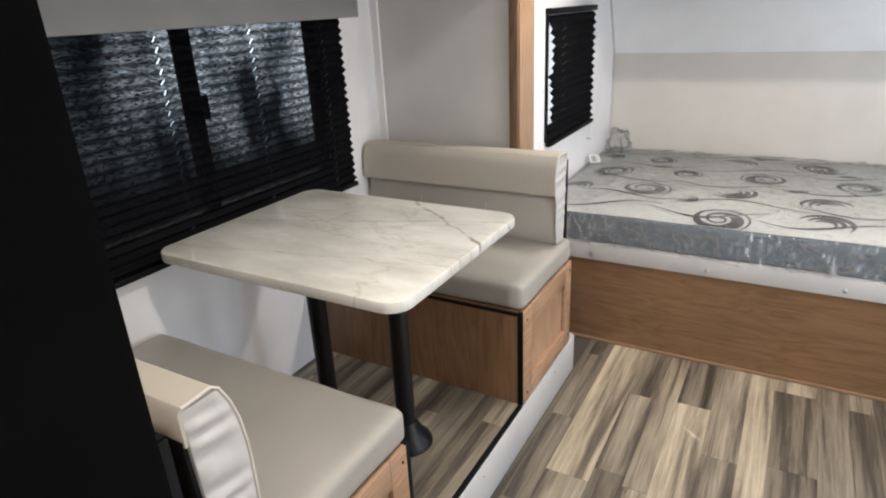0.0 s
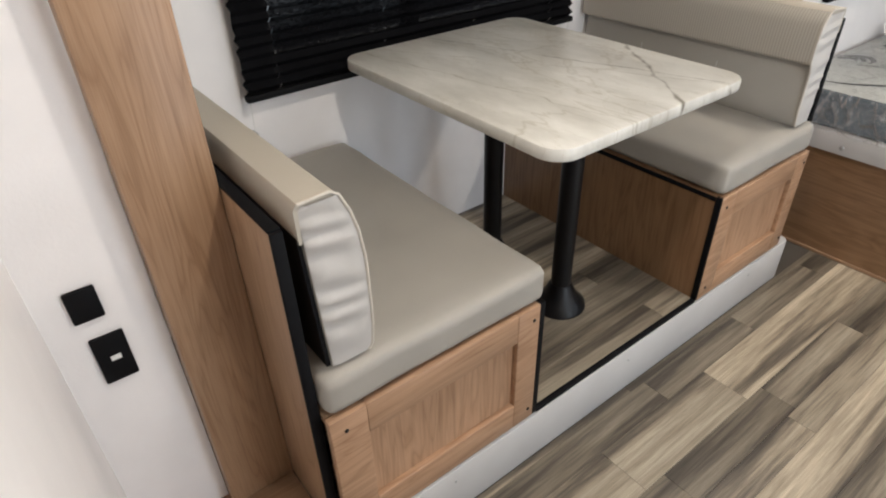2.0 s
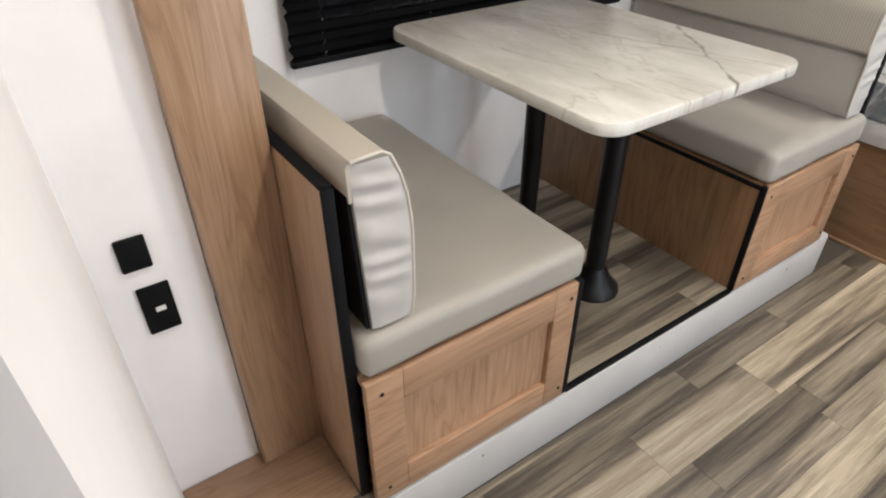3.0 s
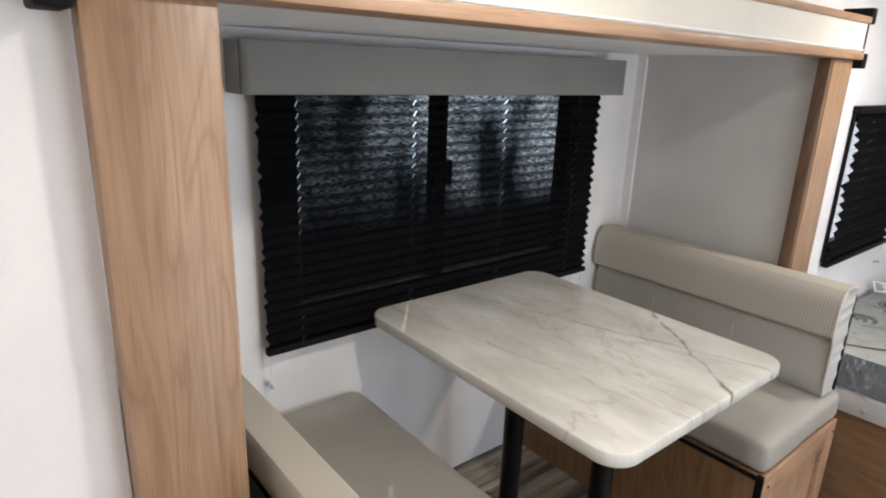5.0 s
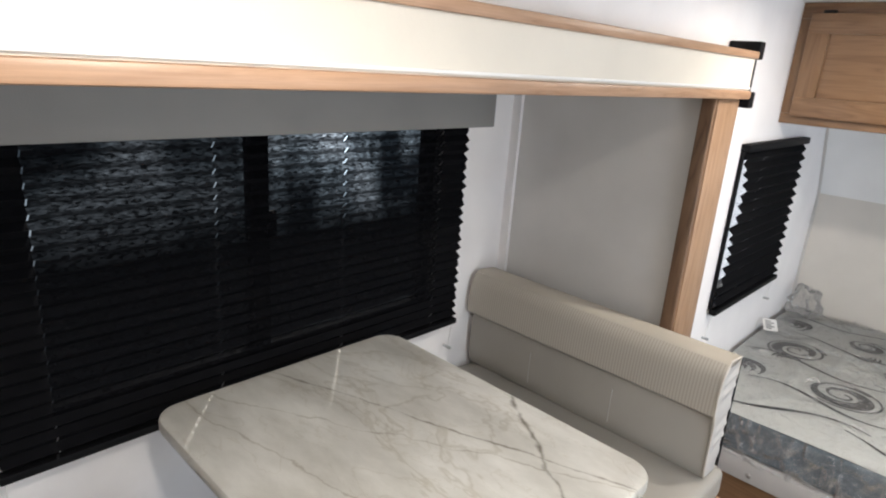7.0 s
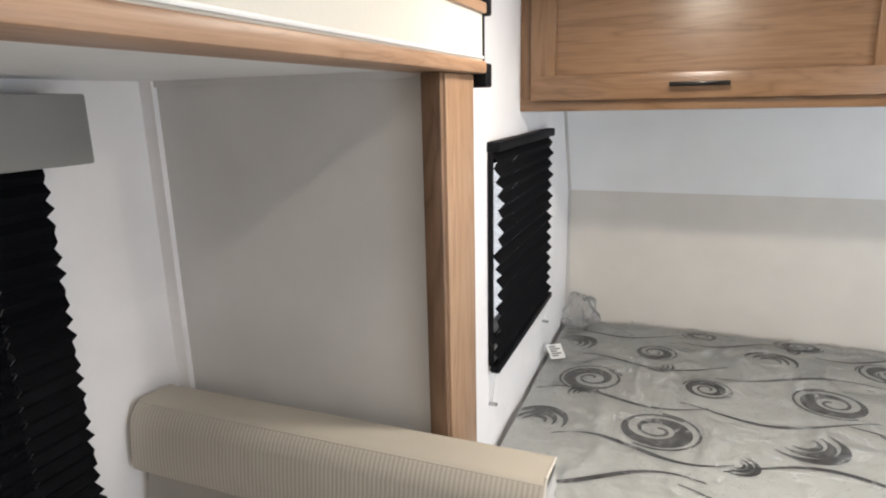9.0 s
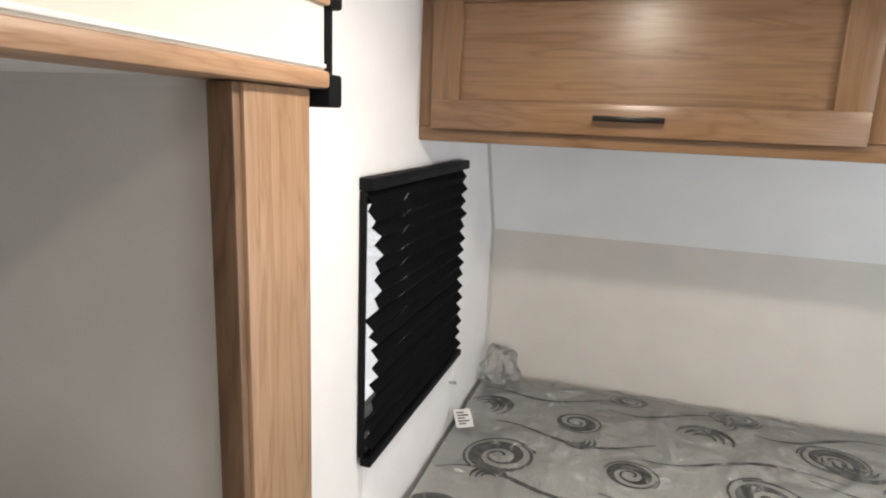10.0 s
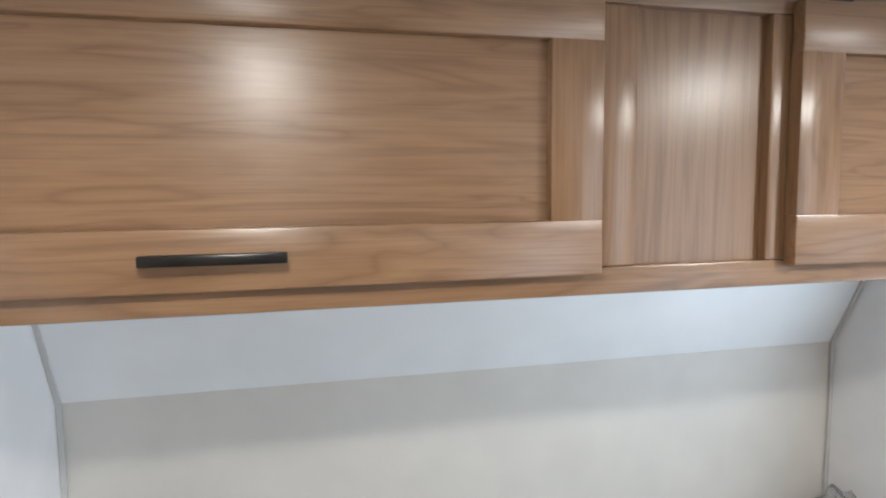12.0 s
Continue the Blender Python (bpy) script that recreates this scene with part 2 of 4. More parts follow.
structure("wall_right", boxes((RIGHT, RIGHT + 0.05, BACK, 1.50, 0, CEIL), (RIGHT, RIGHT + 0.05, 2.14, 3.03, 0, CEIL), (RIGHT, RIGHT + 0.05, 3.585, 4.3, 0, CEIL),
                              (RIGHT, RIGHT + 0.05, 1.50, 2.14, 1.72, CEIL), (RIGHT, RIGHT + 0.05, 3.03, 3.585, 0, 0.87), (RIGHT, RIGHT + 0.05, 3.03, 3.585, 1.37, CEIL)),
          wall_white, "white wall board with the entrance opening", "wall")
structure("wall_rear", boxes((LEFT, RIGHT, BACK - 0.05, BACK, 0, CEIL)), wall_white, "plain white rear wall", "wall")
structure("wall_front_lower", boxes((LEFT, RIGHT, FRONT, FRONT + 0.05, 0, 1.135)), wall_cream, "cream wall board behind the bed", "wall")
structure("wall_front_upper", extrude_profile([(FRONT - 0.002, 1.135), (3.93, 1.50), (3.80, CEIL), (3.86, CEIL), (3.98, 1.51), (FRONT + 0.05, 1.135)], 0, LEFT, RIGHT),
          ceil_white, "pale sloping wall board above the bed", "wall")
structure("ceiling", boxes((LEFT - 0.05, RIGHT + 0.05, BACK - 0.05, 4.3, CEIL, CEIL + 0.05)), ceil_white, "white ceiling board", "ceiling")
for cx in (LEFT + 0.006, RIGHT - 0.006):
    structure("trim", extrude_profile([(FRONT - 0.010, 0.46), (FRONT - 0.010, 1.135), (3.918, 1.52), (3.928, 1.52), (FRONT - 0.002, 1.137), (FRONT - 0.002, 0.46)], 0, cx - 0.005, cx + 0.005), wall_grey, "thin grey corner bead", "trim")

# slide room
structure("wall_slide_window", boxes((SW - 0.05, SW, SN, 1.22, SZ, SC), (SW - 0.05, SW, 2.27, SF, SZ, SC),
                                     (SW - 0.05, SW, 1.22, 2.27, SZ, 0.85), (SW - 0.05, SW, 1.22, 2.27, 1.44, SC)),
          wall_white, "white window wall of the slide-out", "wall")
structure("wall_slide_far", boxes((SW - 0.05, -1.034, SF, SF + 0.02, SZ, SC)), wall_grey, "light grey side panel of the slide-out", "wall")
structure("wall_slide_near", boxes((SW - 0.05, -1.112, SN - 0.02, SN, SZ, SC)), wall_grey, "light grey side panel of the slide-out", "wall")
structure("ceiling_slide", boxes((SW - 0.05, -1.0, SN - 0.02, SF + 0.02, SC, SC + 0.03)), ceil_white, "white ceiling of the slide-out", "ceiling")
structure("trim", boxes((SW, SW + 0.03, SF - 0.008, SF, SZ, SC), (SW + 0.03, SW + 0.036, SF - 0.012, SF, SZ, SC)), wall_white, "white corner moulding", "trim")
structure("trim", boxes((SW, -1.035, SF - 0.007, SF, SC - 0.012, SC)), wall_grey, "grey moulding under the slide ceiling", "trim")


# dark oak, darkened further in colour for its turn away from the lamps
dark_z = wood("dark_oak_upright", 2, (0.115, 0.064, 0.036), (0.15, 0.086, 0.05), (0.18, 0.105, 0.062))


def post(y0, y1, inner):
    p = thing("slide_post", (-1.01, (y0 + y1) / 2, 0.1725), "light oak laminate post at the slide-out opening", "post", "slide-out posts")
    part("face_board", boxes((-1.034, -0.995, y0, y1, 0.1725, 1.535), bevel=0.004), oak_z, p)
    if inner:
        part("inner_moulding", boxes((-1.033, -0.999, inner[0], inner[1], 0.1725, 1.535), bevel=0.003), dark_z, p, "darker oak edge moulding, shade deepened in its colour")
    return p


post(0.746, 0.881, None)
post(2.591, 2.729, (2.577, 2.5905))

head = thing("slide_header", (-1.0, 1.7, 1.536), "cream fascia with oak strips over the slide-out", "fascia")
part("fascia_board", boxes((-1.058, -0.984, 0.745, 2.743, 1.558, 1.636)), fascia_cream, head, "cream fascia board")
part("lower_strip", boxes((-1.058, -0.976, 0.742, 2.747, 1.536, 1.558), bevel=0.005), pale_y, head, "moulded oak strip")
part("upper_strip", boxes((-1.058, -0.976, 0.742, 2.747, 1.636, 1.654), bevel=0.003), pale_y, head, "moulded oak strip")
part("bead", boxes((-0.985, -0.980, 0.745, 2.743, 1.561, 1.566), bevel=0.001), white_plastic, head, "white bead line")


def end_bracket(y0, y1):
    b = thing("seal_bracket", (-1.0, (y0 + y1) / 2, 1.513), "black plastic end bracket of the slide-out trim", "bracket", "slide trim brackets")
    part("bar", boxes((-1.058, -0.990, y0, y1, 1.535, 1.660), bevel=0.004), black, b)
    part("lower_block", boxes((-1.058, -0.978, y0, y1 + 0.003, 1.513, 1.555), bevel=0.004), black, b)
    part("upper_block", boxes((-1.058, -0.978, y0, y1 + 0.003, 1.636, 1.680), bevel=0.004), black, b)


end_bracket(2.748, 2.781)
end_bracket(0.708, 0.738)

# ---- windows ----
glass, gn, gl, gb = nodes_of("tinted_glass", 0.02, 0.0, (0.95, 0.97, 0.98))
gb.inputs["Transmission Weight"].default_value = 1.0
gb.inputs["IOR"].default_value = 1.45


def window(name, x, y0, y1, z0, z1, bars, label):
    w = thing(name, (x, (y0 + y1) / 2, z0), label, "window", kind="structure")
    f = 0.03
    part("window_frame", boxes((x - 0.05, x - 0.01, y0, y0 + f, z0, z1), (x - 0.05, x - 0.01, y1 - f, y1, z0, z1),
                               (x - 0.05, x - 0.01, y0 + f, y1 - f, z0, z0 + f), (x - 0.05, x - 0.01, y0 + f, y1 - f, z1 - f, z1), bevel=0.003), black, w)
    for yb in bars:
        part("mullion", boxes((x - 0.048, x - 0.008, yb - 0.022, yb + 0.022, z0 + f, z1 - f), bevel=0.003), black, w)
        part("latch", boxes((x - 0.010, x + 0.006, yb + 0.014, yb + 0.034, z0 + 0.30, z0 + 0.37), bevel=0.004), black, w, "black window latch")
    stops = [y0 + f, *bars, y1 - f]
    for a, b in zip(stops, stops[1:]):
        pane = part("pane", boxes((x - 0.034, x - 0.030, a, b, z0 + f, z1 - f)), glass, w)
        pane.visible_shadow = False
    return w


window("window_1", SW, 1.22, 2.27, 0.85, 1.44, [1.714], "black-framed sliding window behind a blind")
window("window_2", LEFT, 3.04, 3.62, 0.87, 1.37, [], "black-framed window behind a blind")

# pleated blinds
blind_cloth = bpy.data.materials.new("black_pleated_cloth")
blind_cloth.use_nodes = True
bn, bl = blind_cloth.node_tree.nodes, blind_cloth.node_tree.links
bb = bn["Principled BSDF"]
bb.inputs["Base Color"].default_value = (0.003, 0.003, 0.004, 1)
bb.inputs["Roughness"].default_value = 0.8
bb.inputs["Specular IOR Level"].default_value = 0.06
clear = bn.new("ShaderNodeBsdfTransparent")
weave = add(bn, "ShaderNodeTexNoise", Scale=1.0, Detail=4.0, Roughness=0.75)
bl.new(coords(bn, bl, (60, 60, 260)), weave.inputs["Vector"])
holes = bn.new("ShaderNodeMapRange")
holes.inputs["From Min"].default_value, holes.inputs["From Max"].default_value = 0.42, 0.72
holes.inputs["To Min"].default_value, holes.inputs["To Max"].default_value = 0.004, 0.23
bl.new(weave.outputs["Fac"], holes.inputs["Value"])
mixs = bn.new("ShaderNodeMixShader")
# every other pleat facet passes more: fold shading put into the transparency
fold = bn.new("ShaderNodeSeparateXYZ")
bl.new(coords(bn, bl, (1, 1, 230.2)), fold.inputs[0])
wave = bn.new("ShaderNodeMath")
wave.operation = "SINE"
bl.new(fold.outputs["Z"], wave.inputs[0])
lay_ = bn.new("ShaderNodeMapRange")
lay_.inputs["From Min"].default_value, lay_.inputs["To Min"].default_value = -1.0, 0.25
bl.new(wave.outputs[0], lay_.inputs["Value"])
dens = bn.new("ShaderNodeMath")
dens.operation = "MULTIPLY"
bl.new(holes.outputs[0], dens.inputs[0])
bl.new(lay_.outputs[0], dens.inputs[1])
bl.new(dens.outputs[0], mixs.inputs[0])
bl.new(bb.outputs[0], mixs.inputs[1])
bl.new(clear.outputs[0], mixs.inputs[2])
bl.new(mixs.outputs[0], bn["Material Output"].inputs["Surface"])


blind_dense = plain("dense_black_cloth", (0.003, 0.003, 0.004), 0.85, 0.2, 20)
blind_dense.node_tree.nodes["Principled BSDF"].inputs["Specular IOR Level"].default_value = 0.1


def blind(x, y0, y1, z0, z1, pleats, cords, depth, label, gap=(), cloth=blind_cloth):
    """A pleated shade: zigzag cloth with small cord slots, a head rail and a bottom rail."""
    b = thing("pleated_blind", (x, (y0 + y1) / 2, z0), label, "blind", "pleated blinds")
    bm = bmesh.new()
    cuts = [y0] + [c for y in cords for c in (y - 0.0013, y + 0.0013)] + [y1]
    step = (z1 - z0 - 0.045) / (2 * pleats)
    rows = []
    for k in range(2 * pleats + 1):
        z = z0 + 0.018 + k * step
        dx = depth * (1 if k % 2 else -1) * (0.75 + 0.25 * math.sin(k * 1.7))
        short = np.interp(k / (2 * pleats), [g[0] for g in gap], [g[1] for g in gap]) if gap else 0.0
        rows.append([bm.verts.new((x + dx, y + (short if i == 0 else 0.0) + (0.0 if 0 < i < len(cuts) - 1 else 0.003 * math.sin(k * 2.3)), z)) for i, y in enumerate(cuts)])
    for k, (lo, hi) in enumerate(zip(rows, rows[1:])):
        for i in range(len(cuts) - 1):
            slot = i % 2 == 1
            if slot and k % 2 == 0:
                continue
            f = bm.faces.new((lo[i], lo[i + 1], hi[i + 1], hi[i]))
            f.material_index = int(i in (0, len(cuts) - 2) or lo[i].co.z < 0.88 or hi[i].co.z > 1.42)
    # dense cloth added round the panes, so the lit wall behind never shows through
    part("pleated_cloth", bm, cloth, b, "black pleated cloth", smooth=False).data.materials.append(blind_dense)
    if gap:
        part("side_strip", boxes((x - 0.016, x - 0.004, y0 - 0.004, y0 + 0.004, z0 + 0.0185, z1 - 0.0245), bevel=0.001), black, b, "thin black side strip")
    part("head_rail", boxes((x - 0.020, x + 0.011, y0 - 0.004, y1 + 0.004, z1 - 0.024, z1), bevel=0.004), black, b)
    part("bottom_rail", boxes((x - 0.012, x + 0.012, y0 - 0.004, y1 + 0.004, z0, z0 + 0.018), bevel=0.004), black, b)
    for y in (y0 + 0.006, y1 - 0.006):
        part("cord", rod((x, y, z0), (x - 0.01, y, z0 - 0.085), 0.0014, 6), white_plastic, b, "thin tie-down cord")
        part("cord_clip", boxes((x - 0.03, x + 0.004, y - 0.004, y + 0.004, z0 - 0.092, z0 - 0.084), bevel=0.002), steel, b)
    return b


# how far the bed blind falls short of its near edge, from the bottom up
BED_GAP = [(0.0, 0.0), (0.12, 0.004), (0.20, 0.032), (0.43, 0.038), (0.48, 0.008), (0.53, 0.008), (0.58, 0.044), (0.84, 0.046), (0.90, 0.010), (1.0, 0.0)]
blind(-1.592, 1.160, 2.350, 0.788, 1.485, 24, [1.255, 1.585, 1.915, 2.245], 0.009, "black pleated blind pulled down over the dinette window")
blind(-1.042, 3.014, 3.648, 0.833, 1.398, 15, [3.2, 3.42], 0.010, "black pleated blind pulled down over the bed window", BED_GAP, blind_dense)

VX, VY0, VY1, VZ0, VZ1 = -1.54, 1.112, 2.405, 1.405, 1.515
valance = thing("window_valance", (-1.58, 1.73, VZ0), "grey vinyl-covered box valance above the dinette window", "valance")
v_front = [(VX - 0.014, VY0 + 0.020), (VX - 0.014, VY0 + 0.010), (VX - 0.009, VY0 + 0.003), (VX - 0.003, VY0 + 0.008), (VX, VY0 + 0.020),
           (VX, VY1 - 0.013), (VX - 0.003, VY1 - 0.002), (VX - 0.014, VY1), (VX - 0.014, VY1 - 0.018)]
part("front_board", extrude_profile(v_front, 2, VZ0, VZ1, 0.003), valance_grey, valance)
for ya in (VY0, VY1 - 0.014):
    part("end_board", extrude_profile([(SW, ya), (VX - 0.0145, ya), (VX - 0.0145, ya + 0.014), (SW, ya + 0.014)], 2, VZ0, VZ1, 0.003), valance_grey, valance)
part("top_board", boxes((SW, VX - 0.015, VY0 + 0.015, VY1 - 0.015, VZ1 - 0.010, VZ1 - 0.001)), valance_grey, valance)

# outside
structure("ground", boxes((-400, 400, -400, 400, -0.80, -0.75)), plain("pale_gravel", (0.74, 0.73, 0.71), 0.9, 0.10, 3), "grey gravel yard outside", "ground")
# emissive backdrop: its patchy glow stands in for daylight behind the dinette blind
backdrop_mat = bpy.data.materials.new("yard_backdrop")
backdrop_mat.use_nodes = True
kn, kl = backdrop_mat.node_tree.nodes, backdrop_mat.node_tree.links
kn.remove(kn["Principled BSDF"])
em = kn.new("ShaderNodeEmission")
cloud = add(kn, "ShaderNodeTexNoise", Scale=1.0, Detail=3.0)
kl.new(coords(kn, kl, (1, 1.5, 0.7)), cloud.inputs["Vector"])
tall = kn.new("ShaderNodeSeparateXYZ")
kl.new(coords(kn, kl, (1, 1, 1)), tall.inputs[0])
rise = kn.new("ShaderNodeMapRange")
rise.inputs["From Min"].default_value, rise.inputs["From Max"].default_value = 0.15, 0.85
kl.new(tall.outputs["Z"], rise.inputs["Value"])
glow_patches = ramp(kn, kl, cloud.outputs["Fac"], [(0.44, (0.03, 0.04, 0.05)), (0.52, (0.35, 0.42, 0.48)), (0.62, (0.9, 1.0, 1.1))])
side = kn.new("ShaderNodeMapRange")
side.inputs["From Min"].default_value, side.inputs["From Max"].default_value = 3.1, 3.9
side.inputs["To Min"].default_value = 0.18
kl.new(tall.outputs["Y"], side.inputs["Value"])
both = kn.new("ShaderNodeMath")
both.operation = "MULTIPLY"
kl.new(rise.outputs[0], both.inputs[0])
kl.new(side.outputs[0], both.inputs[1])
kl.new(blend(kn, kl, "MIX", both.outputs[0], (0.003, 0.0035, 0.004), glow_patches), em.inputs["Color"])
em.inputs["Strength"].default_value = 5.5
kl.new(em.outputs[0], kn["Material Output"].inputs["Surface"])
structure("backdrop", boxes((-4.6, -4.5, -3, 6.2, -0.75, 4)), backdrop_mat, "glowing backdrop for the daylight outside the dinette blind", "backdrop")

# ---- dinette ----
def screw(parent, x, y, z, metal=steel):
    bm = bmesh.new()
    bmesh.ops.create_uvsphere(bm, u_segments=8, v_segments=5, radius=0.0045, matrix=Matrix.Translation((x, y, z)) @ Matrix.Diagonal((0.5, 1, 1, 1)))
    part("screw", bm, metal, parent)


def bench(y0, y1, side, label, high=0.888):
    """A dinette bench box; side is +1 where its back is towards the rear."""
    b = thing("dinette_bench", (-1.22, (y0 + y1) / 2, SZ), label, "bench", "dinette benches")
    zt, xf = 0.514, -0.778
    yb0, yb1 = (y0 - 0.018, y0) if side > 0 else (y1, y1 + 0.018)
    yi = y1 if side > 0 else y0
    # aisle end: frame with a sunk panel
    part("frame", boxes((xf - 0.018, xf, y0, y0 + 0.075, SZ, zt), (xf - 0.018, xf, y1 - 0.075, y1 - 0.012, SZ, zt),
                        (xf - 0.018, xf, y0 + 0.075, y1 - 0.075, SZ, SZ + 0.075), (xf - 0.018, xf, y0 + 0.075, y1 - 0.075, zt - 0.075, zt), bevel=0.0025), pale_y, b)
    part("sunk_panel", boxes((xf - 0.022, xf - 0.014, y0 + 0.07, y1 - 0.07, SZ + 0.07, zt - 0.07)), pale_z, b)
    part("edge_strip", boxes((xf - 0.02, xf - 0.001, y1 - 0.012 if side > 0 else y0 - 0.004, y1 + 0.004 if side > 0 else y0 + 0.012, SZ, zt), bevel=0.002), black, b, "black edge band")
    # darker cabinet oak here: the shade on the knee panel is in its colour
    part("knee_panel", boxes((SW, xf - 0.02, yi - 0.016 if side > 0 else yi, yi if side > 0 else yi + 0.016, SZ, zt)), cab_z, b)
    part("knee_edge", boxes((SW, xf - 0.021, yi - 0.0005 if side > 0 else yi - 0.003, yi + 0.003 if side > 0 else yi + 0.0005, zt - 0.014, zt - 0.001), bevel=0.001), black, b, "black edge band")
    part("top_board", boxes((SW, xf - 0.02, y0 + 0.001, y1 - 0.017 if side > 0 else y1, zt - 0.014, zt - 0.001)), oak_y, b)
    part("back_panel", boxes((SW, -0.819, yb0, yb1, SZ, high), bevel=0.002), oak_z, b)
    part("back_edge", boxes((-0.819, -0.811, yb0 - 0.001, yb1 + 0.001, SZ, high + 0.002), (SW, -0.819, yb0 - 0.001, yb1 + 0.001, high, high + 0.006), bevel=0.002), black, b, "black edge band")
    for y in (y0 + 0.03, y1 - 0.03):
        for z in (SZ + 0.035, zt - 0.035):
            screw(b, xf + 0.001, y, z, bronze)
    return b


bench(0.900, 1.421, 1, "oak laminate dinette bench box with black edging")
bench(2.096, 2.580, -1, "oak laminate dinette bench box with black edging", 0.890)


def seat(y0, y1):
    c = thing("seat_cushion", (-1.2, (y0 + y1) / 2, 0.515), "taupe vinyl bench seat cushion", "cushion", "dinette cushions")
    part("cover", cushion(SW + 0.01, -0.783, y0, y1, 0.515, 0.602, 0.022, 0.006), vinyl, c)
    return c


seat(0.904, 1.428)
seat(2.100, 2.577)


def tube(points, r, sides=8):
    """A swept round cord through points that lie in one plane across x."""
    bm = bmesh.new()
    pts = [Vector(q) for q in points]
    rings = []
    for k, q in enumerate(pts):
        d = (pts[min(k + 1, len(pts) - 1)] - pts[max(k - 1, 0)]).normalized()
        u = Vector((1, 0, 0))
        v = d.cross(u)
        rings.append([bm.verts.new(q + (u * math.cos(a) + v * math.sin(a)) * r) for a in (2 * math.pi * j / sides for j in range(sides))])
    for a, b in zip(rings, rings[1:]):
        for j in range(sides):
            bm.faces.new((a[j], a[(j + 1) % sides], b[(j + 1) % sides], b[j]))
    bm.faces.new(rings[0])
    bm.faces.new(rings[-1])
    bmesh.ops.recalc_face_normals(bm, faces=bm.faces)
    return bm


def backrest(y, side, label, lip):
    """A leaning back cushion: y is its rear foot, side the way that it faces, lip how far its roll juts out."""
    c = thing("backrest_cushion", (-1.2, y, 0.607), label, "cushion", "dinette cushions")
    end = -0.805

    def prof(pts):
        return [(y + side * u, z) for u, z in pts]

    front = [(0.116, 0.607), (0.125, 0.62), (0.129, 0.66), (0.129, 0.72), (0.120, 0.79), (0.110, 0.86), (0.098, 0.90), (0.088, 0.915)]
    rear = [(0.036, 0.922), (0.031, 0.912), (0.033, 0.86), (0.040, 0.72), (0.046, 0.607)]
    part("cover", extrude_profile(prof(front + rear), 0, SW + 0.02, end, 0.006, 2), vinyl, c)
    # padded roll: ribbed on its face, smooth over the top
    if lip:
        face = [(0.110, 0.793), (0.124 + lip, 0.793), (0.131 + lip, 0.800), (0.132 + lip, 0.812), (0.130 + lip, 0.85), (0.124 + lip, 0.895), (0.120 + 0.5 * lip, 0.918), (0.118, 0.9285), (0.104, 0.918), (0.104, 0.88)]
        top, edge = [(0.1175, 0.9290), (0.107, 0.934)], [(0.131, 0.77), (0.130 + lip, 0.804), (0.130 + lip, 0.85), (0.123 + lip, 0.895), (0.118, 0.925)]
    else:
        face = [(0.110, 0.793), (0.127, 0.793), (0.130, 0.800), (0.1295, 0.812), (0.124, 0.85), (0.115, 0.885), (0.107, 0.905), (0.098, 0.9205), (0.088, 0.914), (0.100, 0.88)]
        top, edge = [(0.0975, 0.9210), (0.086, 0.929)], [(0.131, 0.77), (0.130, 0.804), (0.124, 0.85), (0.114, 0.887), (0.099, 0.920)]
    part("head_roll", extrude_profile(prof(face), 0, SW + 0.018, end + 0.001, 0.0), ribbed if lip else vinyl_beige, c, "ribbed taupe top roll, coloured lighter as if lit" if lip else "smooth taupe top roll")
    top += [(0.034, 0.928), (0.027, 0.918), (0.028, 0.862), (0.033, 0.862), (0.034, 0.915), (0.086, 0.917)]
    part("top_cover", extrude_profile(prof(top), 0, SW + 0.018, end + 0.001, 0.0), vinyl_beige, c, "smooth beige vinyl over the top edge")
    part("back_cloth", extrude_profile(prof([(0.032, 0.87), (0.045, 0.612), (0.038, 0.612), (0.026, 0.87)]), 0, SW + 0.03, end - 0.004), black, c, "black backing cloth")
    outer = [(0.116, 0.607), (0.125, 0.62), (0.130, 0.66), (0.131, 0.72), *edge]
    for xs in (-1.36, -1.08):
        part("seam", boxes((xs - 0.0012, xs + 0.0012, min(y + side * 0.118, y + side * 0.1297), max(y + side * 0.118, y + side * 0.1297), 0.64, 0.74)), vinyl_side, c, "upright stitched seam")
    # gathered end gusset
    bm = bmesh.new()
    rows = []
    n, k = 72, 7
    for i in range(n + 1):
        z = 0.612 + (0.922 - 0.612) * i / n
        f = np.interp(z, [q[1] for q in outer], [q[0] for q in outer]) - 0.001
        r = np.interp(z, [q[1] for q in rear[::-1]], [q[0] for q in rear[::-1]]) + 0.002
        row = []
        for j in range(k + 1):
            u = r + (f - r) * j / k
            fold = math.sin(z * 135 + 0.35 * j + 1.4 * math.sin(z * 43)) * (1.0 - 0.75 * j / k) * min(1, (z - 0.61) * 12) * min(1, (0.93 - z) * 20)
            row.append(bm.verts.new((end + (0.0040 + 0.0044 * fold if 0 < j < k else 0.0008), y + side * u, z)))
        rows.append(row)
    for a, b in zip(rows, rows[1:]):
        for j in range(k):
            bm.faces.new((a[j], a[j + 1], b[j + 1], b[j]))
    bmesh.ops.recalc_face_normals(bm, faces=bm.faces)
    part("end_gusset", bm, vinyl_side, c, "gathered grey vinyl end")
    part("piping", tube([(end + 0.001, y + side * u, z) for u, z in [(0.117, 0.61), *outer[1:], top[1], (0.034, 0.926)]], 0.003), vinyl_light, c, "light piping")
    return c


# light on the roll and shade between its ribs are put into the colour
ribbed, rn, rl, rb = nodes_of("ribbed_vinyl", 0.6, 0.0, (0.5, 0.45, 0.38))
wv = add(rn, "ShaderNodeTexWave", Scale=38.0)
wv.bands_direction = "X"
